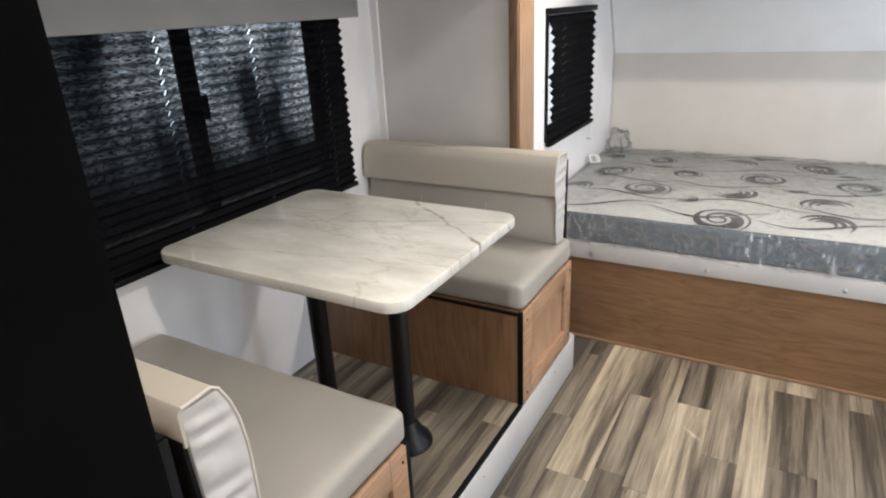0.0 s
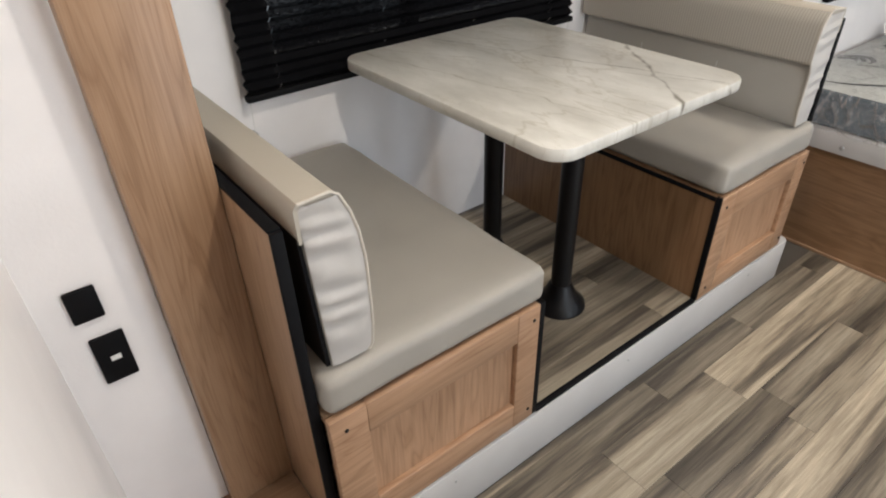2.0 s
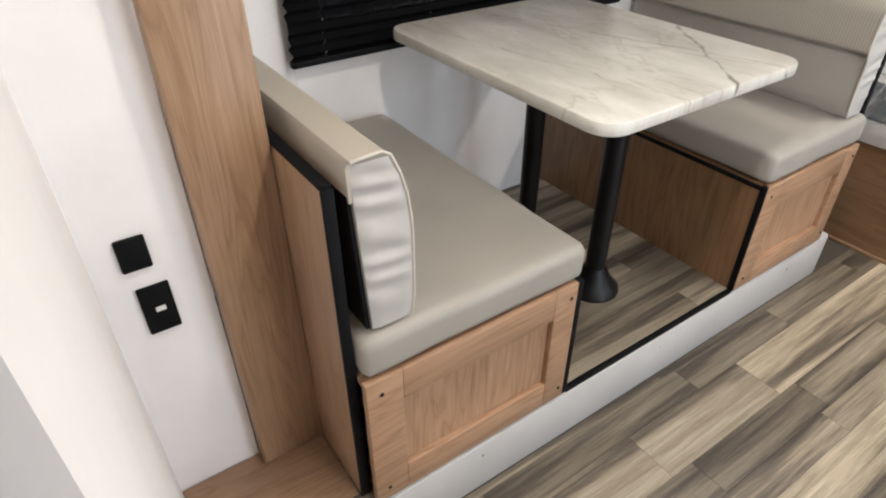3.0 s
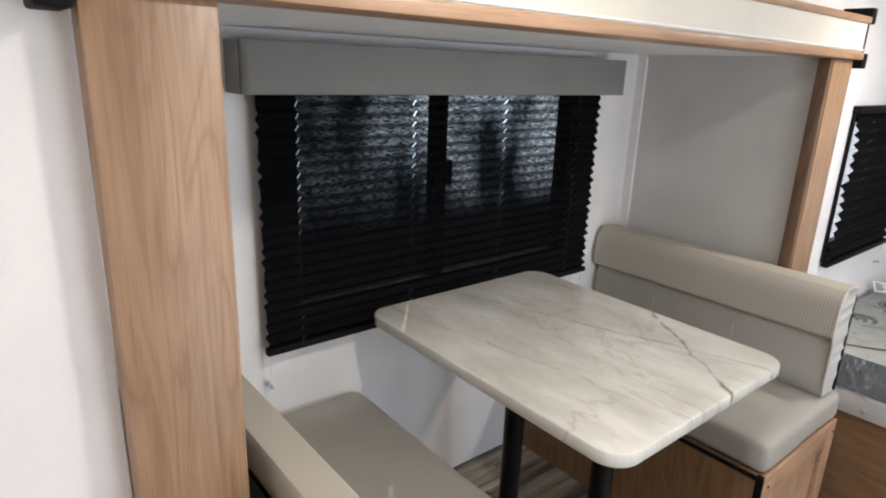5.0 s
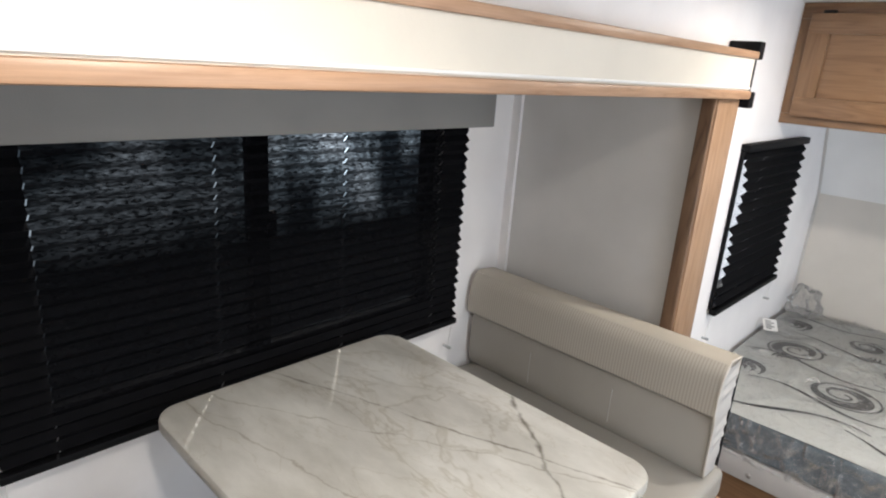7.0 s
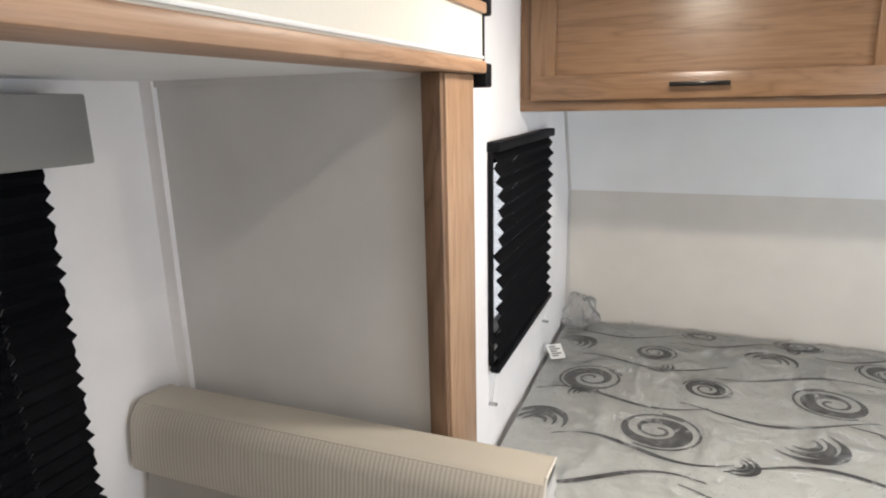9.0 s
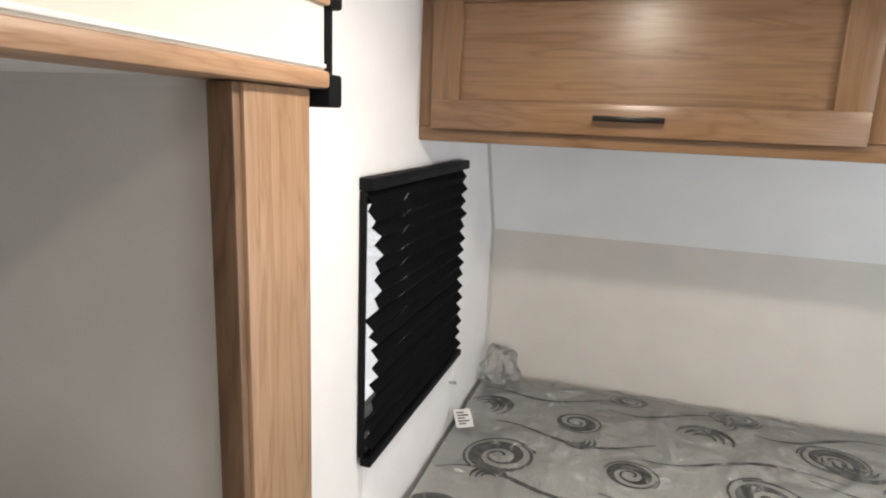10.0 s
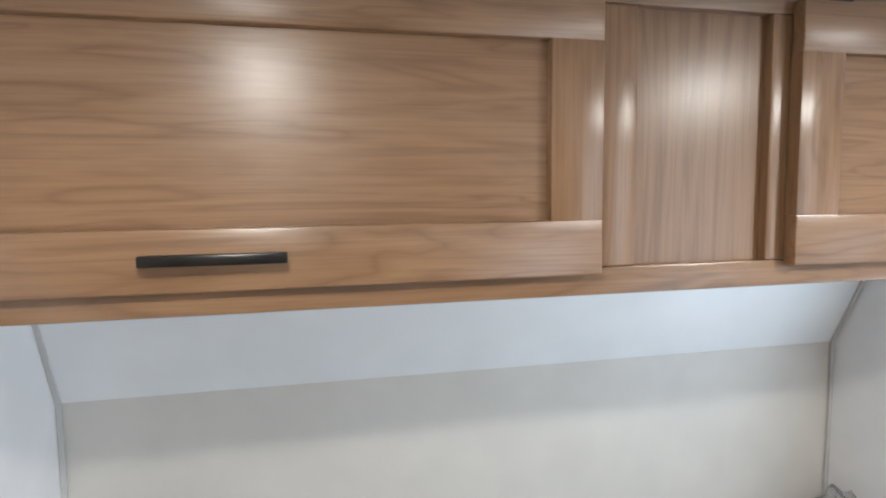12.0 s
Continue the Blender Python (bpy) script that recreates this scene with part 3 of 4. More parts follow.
rl.new(coords(rn, rl, (1, 1, 1)), wv.inputs["Vector"])
rl.new(ramp(rn, rl, wv.outputs["Fac"], [(0.1, (0.375, 0.34, 0.29)), (0.6, (0.46, 0.42, 0.36))]), rb.inputs["Base Color"])
bump(rn, rl, rb, wv.outputs["Fac"], 0.2, 0.0012)

backrest(0.890, 1, "taupe vinyl backrest cushion on the dinette bench", 0.0)
backrest(2.588, -1, "taupe vinyl backrest cushion with a ribbed top roll", 0.017)

# table
marble, mn, ml, mb = nodes_of("marble_laminate", 0.32)
def thin_veins(scale, distort, seed, wide, colour, base):
    n1 = add(mn, "ShaderNodeTexNoise", Scale=scale, Detail=5.0, Roughness=0.55, Distortion=distort)
    mp = coords(mn, ml, (1, 2.1, 1), turn=(0, 0, -28 + seed * 7))
    ml.new(mp, n1.inputs["Vector"])
    off = mn.new("ShaderNodeMath")
    off.operation = "SUBTRACT"
    off.inputs[1].default_value = 0.5
    ml.new(n1.outputs["Fac"], off.inputs[0])
    mag = mn.new("ShaderNodeMath")
    mag.operation = "ABSOLUTE"
    ml.new(off.outputs[0], mag.inputs[0])
    return blend(mn, ml, "MULTIPLY", 1.0, base, ramp(mn, ml, mag.outputs[0], [(0.0, colour), (wide * 0.4, tuple((1 + 2 * c) / 3 for c in colour)), (wide, (1, 1, 1))]))


def line_vein(nx, ny, offset, width, wander, colour, base):
    """One vein of the print, along a line across the top."""
    sep = mn.new("ShaderNodeSeparateXYZ")
    ml.new(coords(mn, ml, (1, 1, 1)), sep.inputs[0])
    wob = add(mn, "ShaderNodeTexNoise", Scale=11.0, Detail=5.0)
    ml.new(coords(mn, ml, (1, 1, 1)), wob.inputs["Vector"])

    def maths(op, a, b):
        m_ = mn.new("ShaderNodeMath")
        m_.operation = op
        for k, v in enumerate((a, b)):
            if isinstance(v, (int, float)):
                m_.inputs[k].default_value = v
            else:
                ml.new(v, m_.inputs[k])
        return m_.outputs[0]

    d = maths("ADD", maths("MULTIPLY", sep.outputs["X"], nx), maths("MULTIPLY", sep.outputs["Y"], ny))
    d = maths("ADD", maths("SUBTRACT", d, offset), maths("MULTIPLY", maths("SUBTRACT", wob.outputs["Fac"], 0.5), wander))
    d = maths("ABSOLUTE", d, 0.0)
    spots = add(mn, "ShaderNodeTexNoise", Scale=24.0, Detail=3.0)
    ml.new(coords(mn, ml, (1, 1, 1)), spots.inputs["Vector"])
    d = maths("ADD", d, maths("MULTIPLY", maths("SUBTRACT", spots.outputs["Fac"], 0.45), width * 3.0))
    return blend(mn, ml, "MULTIPLY", 1.0, base, ramp(mn, ml, d, [(0.0, colour), (width, (1, 1, 1))]))


mist = add(mn, "ShaderNodeTexNoise", Scale=4.0, Detail=7.0, Roughness=0.6)
ml.new(coords(mn, ml, (1, 2.4, 1), turn=(0, 0, -25)), mist.inputs["Vector"])
stone = ramp(mn, ml, mist.outputs["Fac"], [(0.30, (0.46, 0.443, 0.40)), (0.48, (0.58, 0.562, 0.515)), (0.65, (0.70, 0.683, 0.637))])
stone = thin_veins(1.4, 0.7, 0, 0.010, (0.82, 0.80, 0.76), stone)
stone = thin_veins(4.0, 1.2, 3, 0.012, (0.91, 0.895, 0.865), stone)
stone = line_vein(0.594, 0.804, 0.281, 0.008, 0.04, (0.26, 0.23, 0.19), stone)
stone = line_vein(-0.346, 0.938, 0.078, 0.004, 0.03, (0.40, 0.37, 0.33), stone)
stone = line_vein(-0.50, 0.866, 0.0, 0.003, 0.07, (0.68, 0.65, 0.60), stone)
stone = line_vein(-0.20, 0.98, -0.18, 0.0025, 0.06, (0.70, 0.67, 0.62), stone)
ml.new(stone, mb.inputs["Base Color"])


def rounded_rect(x0, x1, y0, y1, r, n=8):
    pts = []
    for cx, cy, a in ((x1 - r, y1 - r, 0), (x0 + r, y1 - r, 90), (x0 + r, y0 + r, 180), (x1 - r, y0 + r, 270)):
        for k in range(n + 1):
            t = radians(a + 90 * k / n)
            pts.append((cx + r * math.cos(t), cy + r * math.sin(t)))
    return pts


table = thing("dinette_table", (-1.17, 1.725, SZ), "cream marble-look dinette table on two black pedestal poles", "table")
part("tabletop", extrude_profile(rounded_rect(-1.538, -0.762, 1.404, 2.036, 0.055), 2, 0.839, 0.868, 0.006, 2), marble, table, "cream marble laminate top")
for px, py in ((-1.032, 1.772), (-1.335, 1.772)):
    leg = part("pole", rod((px, py, SZ + 0.02), (px, py, 0.839), 0.029, 24), black_gloss, table, "black steel pole")
    part("flange", lathe([(0.078, 0.0), (0.076, 0.012), (0.06, 0.026), (0.045, 0.05), (0.034, 0.075), (0.031, 0.08)], (px, py, SZ)), black_gloss, leg, "black floor flange")
    part("top_plate", lathe([(0.032, -0.05), (0.04, -0.03), (0.075, -0.01), (0.075, -0.0005)], (px, py, 0.839)), black_gloss, leg)

# slide riser, edge strip, plinth
riser = thing("slide_riser", (-0.84, 1.6, 0.0), "light grey vinyl riser with screws under the dinette", "riser", kind="structure")
part("riser_board", extrude_profile(rounded_rect(-1.05, -0.776, 0.579, 2.645, 0.022), 2, 0.0, 0.160, 0.006), riser_grey, riser)
part("edge_strip", boxes((-0.795, -0.780, 1.4255, 2.0915, 0.160, 0.172), bevel=0.003), black, riser, "black floor edge strip")
for y in (1.17, 1.785, 2.40):
    screw(riser, -0.775, y, 0.120)
plinth = solid("wood_plinth", boxes((PX + 0.001, -0.822, 0.579, 0.880, 0.1605, 0.172), bevel=0.003), oak_y, (-0.95, 0.7, 0.1605), "oak laminate plinth beside the bench", "plinth")

# wall plates
def plate(y, z, w, h, port):
    p = thing("wall_plate", (PX, y, z - h / 2), "black outlet plate on the white wall" if port else "black blank plate on the white wall", "switch plate", "wall plates")
    part("cover", boxes((PX, PX + 0.008, y - w / 2, y + w / 2, z - h / 2, z + h / 2), bevel=0.003), black, p)
    if port:
        part("socket", boxes((PX + 0.008, PX + 0.0095, y - 0.006, y + 0.010, z - 0.003, z + 0.006)), white_plastic, p, "small white port")
    return p


plate(0.645, 0.752, 0.046, 0.060, False)
plate(0.655, 0.637, 0.052, 0.096, True)

# tall black refrigerator in a cream housing
fridge = thing("refrigerator", (-0.6, 0.2, 0.0), "tall black-fronted refrigerator in a cream housing", "refrigerator")
part("housing", boxes((PX, -0.266, -0.20, 0.578, 0.0, CEIL - 0.001)), wall_white, fridge, "cream housing panel")
part("upper_door", boxes((-0.262, -0.226, -0.18, 0.563, 1.22, CEIL - 0.1), bevel=0.004), black_matt, fridge, "matt black door")
part("lower_door", boxes((-0.262, -0.226, -0.18, 0.563, 0.10, 1.205), bevel=0.004), black_matt, fridge, "matt black door")

# ---- bed ----
bed = thing("bed_base", (0, 3.4, 0), "oak laminate bed platform with a grey rail", "bed")
part("front_board", boxes((LEFT, RIGHT, 2.90, 2.918, 0.0, 0.398)), cab_x, bed)
part("front_rail", boxes((LEFT, RIGHT, 2.868, 2.93, 0.398, 0.470), bevel=0.006), riser_grey, bed, "grey vinyl-wrapped rail")
part("foot_strip", boxes((LEFT, RIGHT, 2.893, 2.90, 0.0, 0.012), bevel=0.002), oak_x, bed)
part("deck", boxes((LEFT, RIGHT, 2.93, FRONT, 0.44, 0.470)), oak_x, bed)
for x in (-0.79, -0.335, 0.12, 0.575):
    bm = bmesh.new()
    bmesh.ops.create_uvsphere(bm, u_segments=10, v_segments=6, radius=0.009, matrix=Matrix.Translation((x, 2.867, 0.425)) @ Matrix.Diagonal((1, 0.5, 1, 1)))
    part("screw_cap", bm, steel, bed)

MX0, MX1, MY0, MY1 = LEFT + 0.014, RIGHT - 0.012, 2.884, 4.085


def top_z(x, y):
    """The height of the mattress top."""
    u, v = (2 * x - MX0 - MX1) / (MX1 - MX0), (2 * y - MY0 - MY1) / (MY1 - MY0)
    return 0.596 + 0.026 * max(0, 1 - u ** 8) * max(0, 1 - v ** 6) + 0.004 * noise.noise(Vector((x * 4, y * 4, 0.3)))


def sheet(x0, x1, y0, y1, nx, ny, height):
    bm = bmesh.new()
    rows = [[bm.verts.new((x0 + (x1 - x0) * i / nx, y0 + (y1 - y0) * j / ny, 0)) for i in range(nx + 1)] for j in range(ny + 1)]
    for row in rows:
        for v in row:
            v.co.z = height(v.co.x, v.co.y)
    for a, b in zip(rows, rows[1:]):
        for i in range(nx):
            bm.faces.new((a[i], a[i + 1], b[i + 1], b[i]))
    return bm


mattress = thing("mattress", (0, 3.5, 0.471), "grey swirl-print mattress wrapped in clear plastic film", "mattress")
part("border", cushion(MX0, MX1, MY0, MY1, 0.471, 0.598, 0.015, 0.0, 24), mattress_side, mattress, "dark slate side border")
part("top_panel", sheet(MX0 + 0.002, MX1 - 0.002, MY0 + 0.002, MY1 - 0.002, 90, 60, lambda x, y: top_z(x, y) + 0.002), mattress_cloth, mattress, "pale grey quilted top")


def ribbon(bm, pts):
    """A flat printed stroke through (x, y, half width) along the mattress top."""
    last = None
    for k, (x, y, w) in enumerate(pts):
        xa, ya, _ = pts[max(k - 1, 0)]
        xb, yb, _ = pts[min(k + 1, len(pts) - 1)]
        d = Vector((xb - xa, yb - ya, 0))
        d = d.normalized() if d.length > 1e-9 else Vector((1, 0, 0))
        pair = []
        for sgn in (1, -1):
            px, py = x - d.y * w * sgn, y + d.x * w * sgn
            px, py = max(MX0 + 0.004, min(MX1 - 0.004, px)), max(MY0 + 0.004, min(MY1 - 0.004, py))
            pair.append(bm.verts.new((px, py, top_z(px, py) + 0.0036)))
        if last:
            bm.faces.new((last[0], pair[0], pair[1], last[1]))
        last = pair


def spiral(bm, cx, cy, r, turn, flip=1, turns=2.1):
    n = 46
    pts = []
    for k in range(n + 1):
        s = k / n
        a = turn + flip * 2 * math.pi * turns * s
        rr = r * (0.10 + 0.90 * s ** 0.85)
        w = r * (0.05 + 0.19 * max(0, math.sin(math.pi * min(1, max(0, (s - 0.35) / 0.55)))) ** 1.5)
        pts.append((cx + rr * math.cos(a), cy + 0.92 * rr * math.sin(a), w))
    ribbon(bm, pts)
    for q in (1.10,):
        ribbon(bm, [(cx + r * q * math.cos(turn + flip * (k / 14) * 3.6), cy + 0.92 * r * q * math.sin(turn + flip * (k / 14) * 3.6), r * 0.04) for k in range(15)])


def crescent(bm, cx, cy, r, turn, flip=1):
    for q, wd in ((1.05, 0.15), (0.70, 0.14), (0.40, 0.09)):
        pts = []
        for k in range(19):
            s = k / 18
            a = turn + flip * 3.3 * s
            pts.append((cx + r * q * math.cos(a), cy + r * q * 0.9 * math.sin(a), r * (0.02 + wd * math.sin(math.pi * s) ** 1.2)))
        ribbon(bm, pts)


SWIRLS = [(-0.66, 3.24, 0.085, 0), (-0.31, 3.29, 0.075, 1), (-0.99, 3.21, 0.075, 1), (-0.87, 3.51, 0.078, 0), (-0.53, 3.53, 0.055, 0), (-0.20, 3.55, 0.078, 0),
          (-0.69, 3.77, 0.055, 0), (-0.33, 3.81, 0.065, 1), (0.0, 3.81, 0.070, 0), (-0.98, 3.80, 0.065, 1), (-0.54, 4.0, 0.050, 0), (-0.22, 4.0, 0.060, 0)]
bm = bmesh.new()
rng = random.Random(3)
for shift, up in ((0, 0), (1.03, 0), (0.34, -0.29), (-0.69, -0.29), (1.37, -0.29)):
    for sx, sy, sr, sk in SWIRLS:
        x, y = sx + shift, sy + up
        if not (MX0 + 0.05 < x < MX1 - 0.05 and MY0 + 0.05 < y < MY1 - 0.04):
            continue
        if up and sy > 3.4:
            continue
        (crescent if sk else spiral)(bm, x, y, sr * 1.15, rng.uniform(0, 6.2), rng.choice((1, 1, -1)))
for k in range(10):
    crescent(bm, MX0 + 0.17 + 0.2 * k, (3.40, 3.66, 3.12, 3.92)[k % 4] + 0.02 * rng.uniform(-1, 1), 0.045, rng.uniform(2.5, 5.0), rng.choice((1, -1)))
for row, y0 in enumerate((2.98, 3.12, 3.39, 3.66, 3.92)):
    for piece in range(5):
        xa = MX0 + 0.02 + piece * 0.42 + 0.1 * (row % 2)
        ph = rng.uniform(0, 6)
        ln = rng.uniform(0.36, 0.52)
        pts = []
        for k in range(25):
            s = k / 24
            pts.append((min(MX1 - 0.02, xa + ln * s), y0 + 0.045 * math.sin(5.2 * s + ph) + 0.03 * s, 0.0022 + 0.0055 * math.sin(math.pi * s) ** 2))
        ribbon(bm, pts)
part("printed_swirls", bm, print_grey, mattress, "dark grey printed swirls", smooth=False)

film = bpy.data.materials.new("clear_plastic_film")
film.use_nodes = True
fn, fl_ = film.node_tree.nodes, film.node_tree.links
fb = fn["Principled BSDF"]
fb.inputs["Base Color"].default_value, fb.inputs["Roughness"].default_value = (0.9, 0.9, 0.9, 1), 0.12
fclear = fn.new("ShaderNodeBsdfTransparent")
fgloss = fn.new("ShaderNodeBsdfGlossy")
fgloss.inputs["Roughness"].default_value = 0.1
fres = fn.new("ShaderNodeLayerWeight")
fres.inputs["Blend"].default_value = 0.25
fmix, fmix2 = fn.new("ShaderNodeMixShader"), fn.new("ShaderNodeMixShader")
fl_.new(fres.outputs["Fresnel"], fmix.inputs[0])
fl_.new(fclear.outputs[0], fmix.inputs[1])
fl_.new(fgloss.outputs[0], fmix.inputs[2])
# milky creases; their bright lines also put wrinkle glints into the film colour
fhaze = fn.new("ShaderNodeTexNoise")
fhaze.inputs["Scale"].default_value, fhaze.inputs["Detail"].default_value, fhaze.inputs["Distortion"].default_value = 6.0, 4.0, 2.0
fline = fn.new("ShaderNodeValToRGB")
fe = fline.color_ramp.elements
fe[0].position, fe[0].color = 0.40, (0.02, 0.02, 0.02, 1)
fe[1].position, fe[1].color = 0.60, (0.05, 0.05, 0.05, 1)
for at, v in ((0.487, 0.025), (0.50, 0.55), (0.513, 0.04)):
    fe.new(at).color = (v, v, v, 1)
fl_.new(fhaze.outputs["Fac"], fline.inputs["Fac"])
fl_.new(fline.outputs["Color"], fmix2.inputs[0])
fl_.new(fmix.outputs[0], fmix2.inputs[1])
fl_.new(fb.outputs[0], fmix2.inputs[2])
fcr = fn.new("ShaderNodeTexNoise")
fcr.inputs["Scale"].default_value, fcr.inputs["Detail"].default_value, fcr.inputs["Distortion"].default_value = 26.0, 3.0, 1.5
fbump = fn.new("ShaderNodeBump")
fbump.inputs["Strength"].default_value, fbump.inputs["Distance"].default_value = 0.4, 0.005
fl_.new(fcr.outputs["Fac"], fbump.inputs["Height"])
fl_.new(fbump.outputs["Normal"], fgloss.inputs["Normal"])
fl_.new(fbump.outputs["Normal"], fres.inputs["Normal"])
fl_.new(fmix2.outputs[0], fn["Material Output"].inputs["Surface"])


def crease(x, y, k=1.0):
    a = noise.noise(Vector((x * 7 * k, y * 3.5 * k, 1.7)))
    b = noise.noise(Vector((x * 16 * k + y * 9, y * 13 * k, 4.1)))
    return max(0, 1 - 7 * abs(a)) * 0.009 + max(0, 1 - 6 * abs(b)) * 0.005


part("plastic_film", sheet(MX0 + 0.001, MX1 - 0.001, MY0 - 0.004, MY1, 170, 110, lambda x, y: top_z(x, min(max(y, MY0 + 0.01), MY1 - 0.01)) + 0.0055 + crease(x, y)), film, mattress, "clear wrinkled plastic film")
bm = bmesh.new()
rows = []
for j in range(15):
    z = 0.602 - 0.135 * j / 14
    row = []
    for i in range(241):
        x = MX0 + (MX1 - MX0) * i / 240
        fold = noise.noise(Vector((x * 22 + 2.2 * noise.noise(Vector((x * 5, z * 9, 0))), z * 5, 2.0)))
        fold2 = max(0, 1 - 5 * abs(noise.noise(Vector((x * 30, z * 14 + x * 6, 7.0)))))
        tuft = math.exp(-((x + 0.18) / 0.05) ** 2) * (j / 14)
        row.append(bm.verts.new((x, MY0 - 0.007 - 0.016 * (0.4 + fold) * min(1, j / 3) - 0.011 * fold2 - 0.02 * tuft, z - 0.02 * tuft * (0.6 + 0.4 * math.sin(x * 160)))))
    rows.append(row)
for a, b in zip(rows, rows[1:]):
    for i in range(240):
        bm.faces.new((a[i], a[i + 1], b[i + 1], b[i]))
part("film_skirt", bm, film, mattress, "crinkled plastic film over the front edge")


def bunch(x, y, z, r, seed):
    bm = bmesh.new()
    bmesh.ops.create_icosphere(bm, subdivisions=4, radius=1.0)
    for v in bm.verts:
        d = v.co.normalized()
        f = 0.85 + 0.45 * noise.noise(d * 1.7 + Vector((seed, 0, 0))) + 0.10 * max(0, 1 - 3.5 * abs(noise.noise(d * 3.4 + Vector((0, seed, 0)))))
        v.co = Vector((x + d.x * r * f * 0.8, min(y + d.y * r * f, MY1 + 0.018), max(z + d.z * r * f, 0.61)))
    return bm


part("film_wad", bunch(-0.985, 4.02, 0.655, 0.085, 2.0), film, mattress, "crumpled plastic film")
part("film_wad", bunch(0.90, 4.0, 0.655, 0.085, 6.0), film, mattress, "crumpled plastic film")
tag = thing("paper_tag", (-1.012, 3.62, 0.61), "small white printed paper tag by the mattress edge", "tag")
bm = boxes((-0.026, 0.026, -0.0005, 0.0005, 0, 0.065))
bars = boxes(*[(-0.018, 0.004 + 0.012 * (k % 2), -0.0016, -0.0007, 0.010 + 0.010 * k, 0.014 + 0.010 * k) for k in range(5)])
for b, m_, nm in ((bm, white_plastic, "card"), (bars, print_grey, "print")):
    bmesh.ops.transform(b, matrix=pose(-0.995, 3.61, 0.628, -64, 0, 30), verts=b.verts)
    part(nm, b, m_, tag)

# ---- overhead cabinet ----
cab = thing("overhead_cabinet", (0, 3.6, 1.458), "oak laminate overhead cabinet above the bed", "cabinet")
YF = 3.311
part("carcass", boxes((LEFT, RIGHT, YF + 0.02, 3.78, 1.462, CEIL - 0.002)), cab_x, cab)
part("bottom_rail", boxes((LEFT, RIGHT, YF, YF + 0.02, 1.457, 1.490), bevel=0.003), cab_x, cab)
part("top_rail", boxes((LEFT, RIGHT, YF, YF + 0.02, 1.787, CEIL - 0.001), bevel=0.002), cab_x, cab)
for x0, x1 in ((LEFT, -1.02), (-0.218, -0.159), (0.020, 0.058), (0.895, RIGHT)):
    part("stile", boxes((x0, x1, YF, YF + 0.02, 1.490, 1.787), bevel=0.003), cab_z, cab)
part("centre_panel", boxes((-0.159, 0.020, YF + 0.013, YF + 0.0195, 1.490, 1.787)), cab_z, cab, "fixed centre panel with upright grain")


def cab_door(x0, x1, handle):
    z0, z1, s = 1.484, 1.802, 0.062
    y = YF - 0.020
    d = part("door", boxes((x0, x1, y, YF - 0.001, z0, z0 + s), (x0, x1, y, YF - 0.001, z1 - s, z1), bevel=0.0025), cab_x, cab, "framed flip-up door")
    for xs in (x0, x1 - s):
        part("stile", boxes((xs, xs + s, y + 0.0005, YF - 0.001, z0 + s - 0.001, z1 - s + 0.001), bevel=0.0012), cab_z, d)
    part("panel", boxes((x0 + s - 0.004, x1 - s + 0.004, y + 0.012, y + 0.018, z0 + s - 0.004, z1 - s + 0.004)), cab_x, d)
    part("handle", boxes((handle - 0.067, handle + 0.067, y - 0.024, y - 0.014, 1.512, 1.523), (handle - 0.060, handle - 0.050, y - 0.016, y, 1.513, 1.522), (handle + 0.050, handle + 0.060, y - 0.016, y, 1.513, 1.522), bevel=0.002), bronze, d, "dark bronze bar handle")
    for x in (x0 + 0.05, x1 - 0.08):
        part("hinge", boxes((x - 0.018, x + 0.018, y - 0.002, y + 0.01, z1 - 0.002, z1 + 0.008), bevel=0.002), bronze, d)


cab_door(-1.027, -0.211, -0.620)
cab_door(0.046, 0.905, 0.48)

# ---- ceiling lights ----
glow, _, _, glb = nodes_of("lamp_diffuser", 0.5, 0.0, (0.9, 0.9, 0.9))
glb.inputs["Emission Color"].default_value = (1.0, 0.86, 0.70, 1)
glb.inputs["Emission Strength"].default_value = 12.0
for lx, ly in LAMPS:
    c = thing("ceiling_light", (lx, ly, CEIL - 0.024), "round white flush ceiling light, lit", "ceiling light", "ceiling lights")
    part("rim", lathe([(0.066, 0.0), (0.070, 0.006), (0.070, 0.024)], (lx, ly, CEIL - 0.0245)), white_plastic, c)
    part("diffuser", lathe([(0.052, -0.003), (0.058, 0.0)], (lx, ly, CEIL - 0.0245)), glow, c, "glowing white lens")

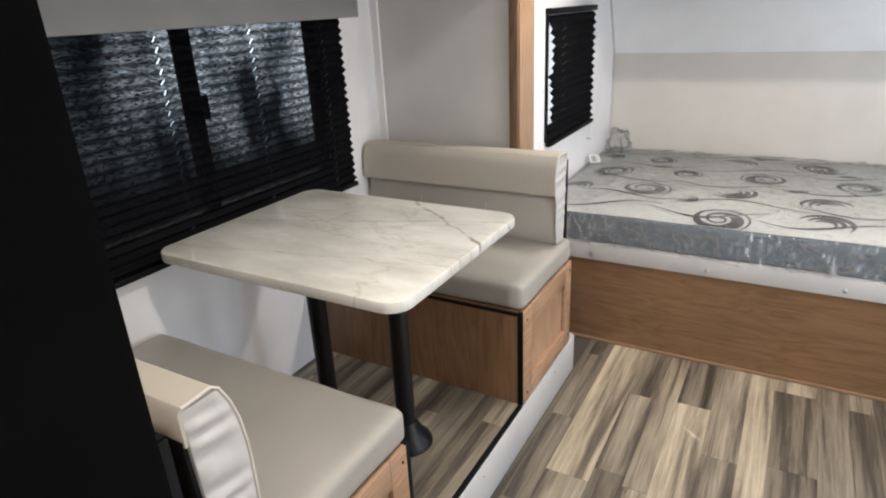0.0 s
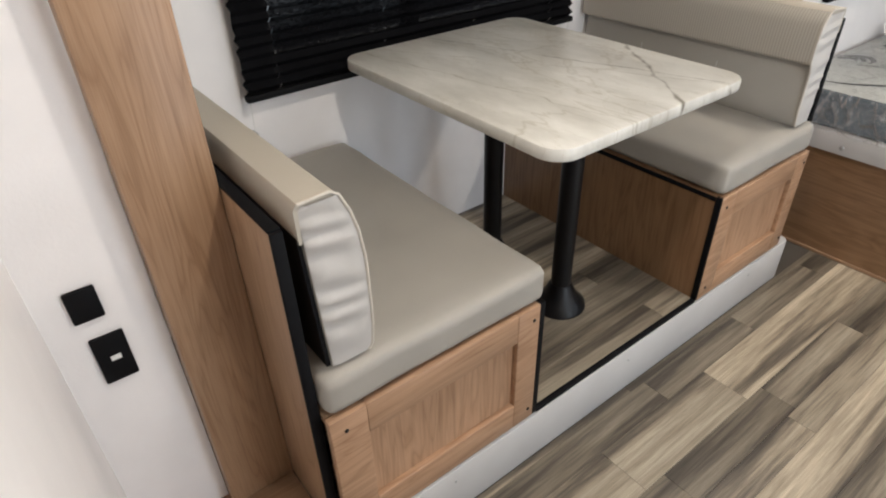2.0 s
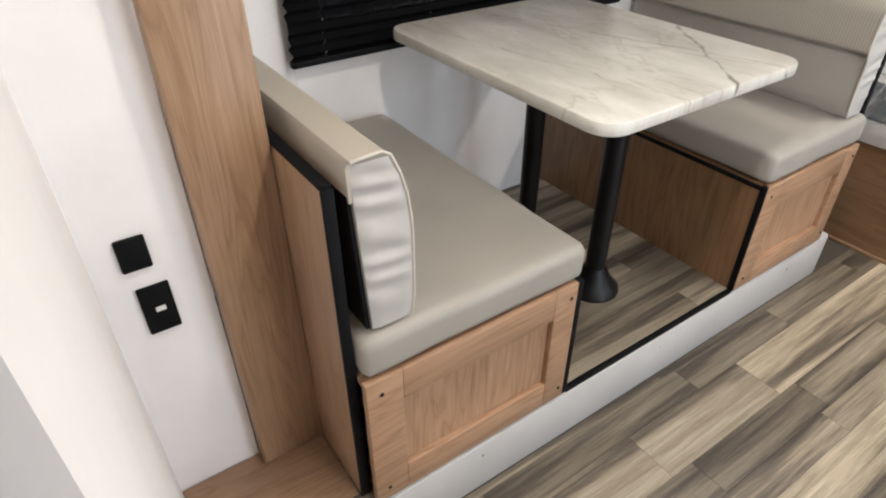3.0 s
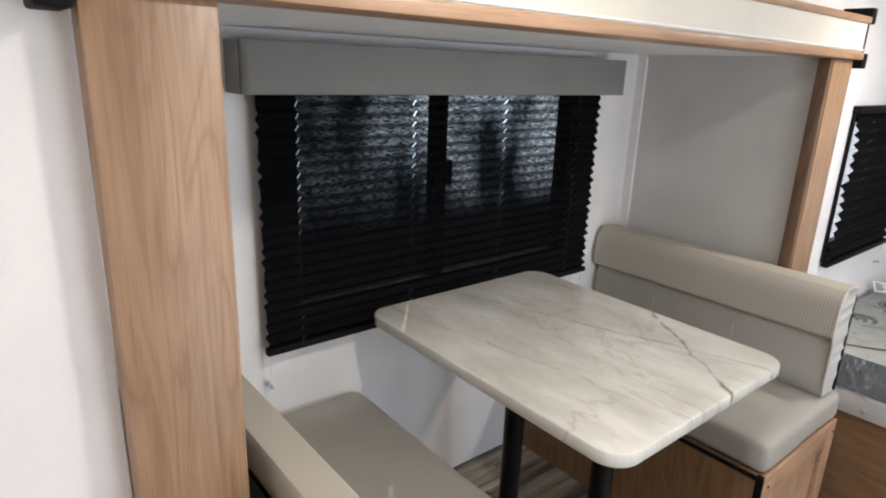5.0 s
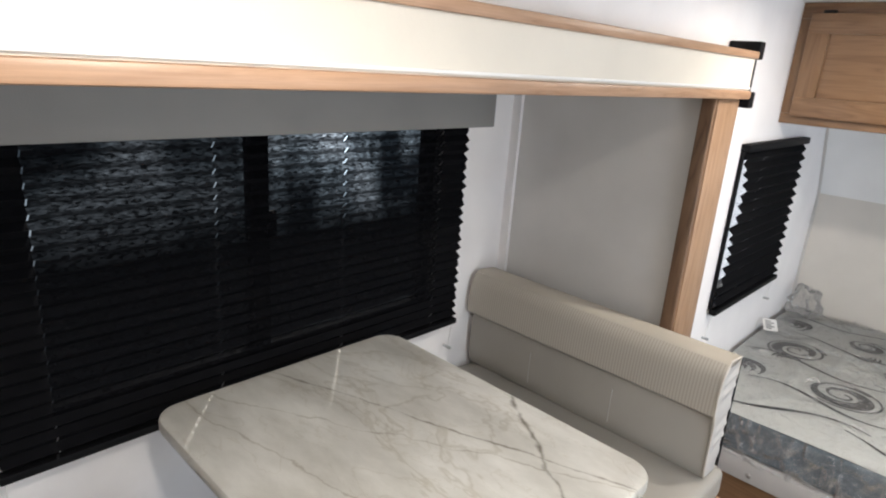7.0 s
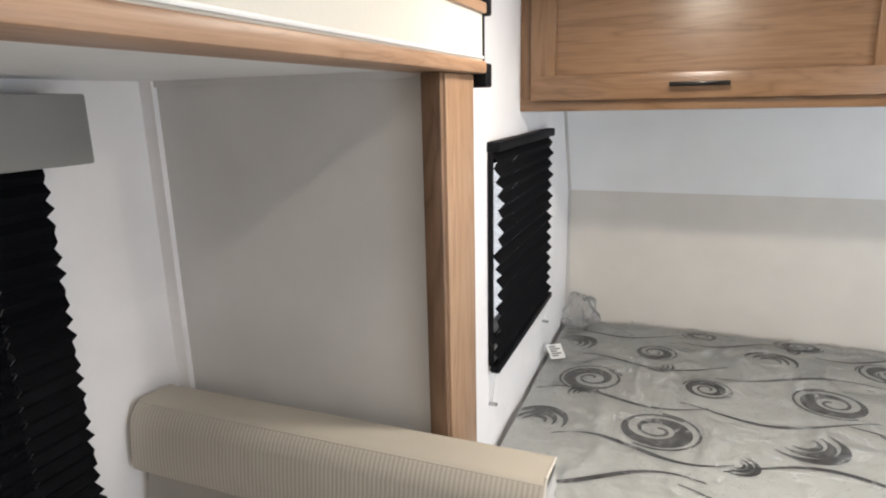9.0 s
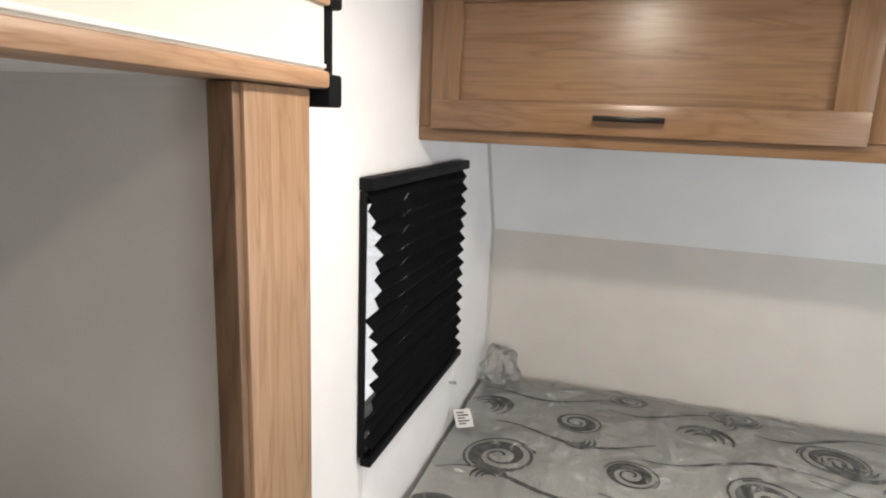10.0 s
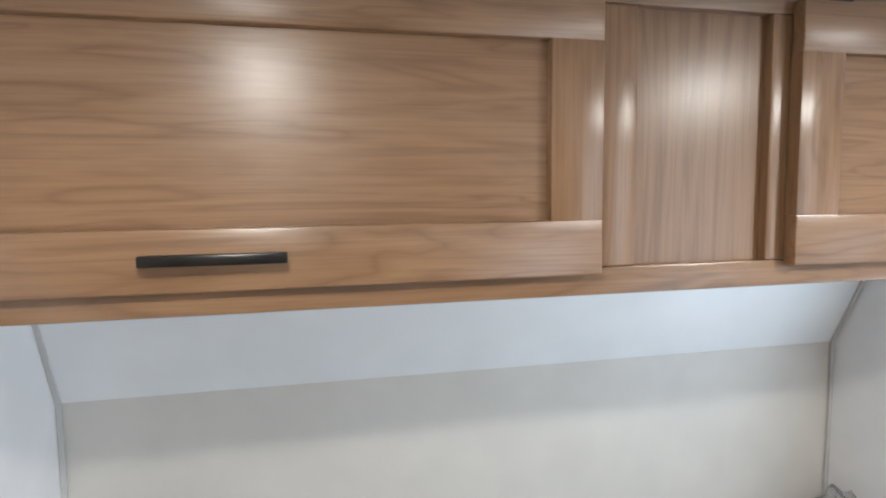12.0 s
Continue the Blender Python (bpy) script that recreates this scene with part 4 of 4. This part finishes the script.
# ---- floor planks ----
def plank_material(name):
    m, n, l, b = nodes_of(name, 0.42)
    info = n.new("ShaderNodeObjectInfo")
    sc = n.new("ShaderNodeVectorMath")
    sc.operation = "SCALE"
    sc.inputs[0].default_value = (11.0, 17.0, 3.0)
    l.new(info.outputs["Random"], sc.inputs["Scale"])
    strips = add(n, "ShaderNodeTexNoise", Scale=1.0, Detail=6.0, Roughness=0.62, Distortion=0.25)
    l.new(coords(n, l, (20, 0.95, 1), offset=sc.outputs["Vector"]), strips.inputs["Vector"])
    grain = add(n, "ShaderNodeTexNoise", Scale=1.0, Detail=5.0, Roughness=0.7)
    l.new(coords(n, l, (190, 7, 1), offset=sc.outputs["Vector"]), grain.inputs["Vector"])
    c = ramp(n, l, strips.outputs["Fac"], [(0.34, (0.06, 0.052, 0.045)), (0.43, (0.135, 0.117, 0.097)), (0.51, (0.275, 0.240, 0.193)), (0.66, (0.43, 0.388, 0.323))])
    g = ramp(n, l, grain.outputs["Fac"], [(0.3, (0.55, 0.53, 0.5)), (0.6, (1.05, 1.04, 1.02))])
    c = blend(n, l, "MULTIPLY", 0.75, c, g)
    tone = ramp(n, l, info.outputs["Random"], [(0.0, (0.62, 0.59, 0.55)), (0.45, (0.98, 0.94, 0.88)), (0.8, (1.22, 1.16, 1.07)), (1.0, (1.50, 1.42, 1.30))])
    l.new(blend(n, l, "MULTIPLY", 1.0, c, tone), b.inputs["Base Color"])
    bump(n, l, b, grain.outputs["Fac"], 0.2, 0.0008)
    return m


plank_mat = plank_material("rustic_plank")
joint = plain("plank_joint", (0.075, 0.064, 0.053), 0.7)
floor = structure("floor", boxes((LEFT, RIGHT, BACK, 2.9, -0.05, -0.003)), joint, "rustic grey-brown wood plank floor", "floor")
floor_slide = structure("floor_slide", boxes((SW, -0.796, SN, SF, 0.1605, SZ - 0.003)), joint, "rustic grey-brown plank floor of the slide-out", "floor")
LENGTHS = (0.46, 0.70, 0.92, 1.18)
PLANKS = {}


def plank(parent, x0, x1, y0, y1, z):
    key = (round(x1 - x0, 3), round(y1 - y0, 3))
    if key not in PLANKS:
        bm = boxes((0, x1 - x0, 0, y1 - y0, -0.004, 0.0), bevel=0.0007)
        PLANKS[key] = finish("plank", bm, plank_mat, (0, 0, 0), False)
    ob = new("plank", PLANKS[key])
    ob.parent = parent
    ob.location = (x0, y0, z)


def lay(parent, x0, x1, y0, y1, z, widths, shift, seed):
    rng = random.Random(seed)
    x = x0 + shift
    k = 0
    while x < x1 - 1e-4:
        width = widths[k % len(widths)]
        k += 1
        xa, xb = max(x, x0), min(x + width, x1)
        y = y0 - rng.random() * 0.8
        while y < y1 - 1e-4:
            ln = rng.choice(LENGTHS)
            ya, yb = max(y, y0), min(y + ln, y1)
            if yb - ya > 0.004 and xb - xa > 0.004:
                plank(parent, xa + 0.0003, xb - 0.0003, ya + 0.0003, yb - 0.0003, z)
            y += ln
        x += width


lay(floor, -0.776, RIGHT, BACK, 2.893, 0.0, (0.11, 0.085, 0.14, 0.10, 0.075, 0.12), -0.09, 11)
lay(floor_slide, SW, -0.796, SN, SF, SZ, (0.12, 0.086, 0.15, 0.10), -0.05, 9)
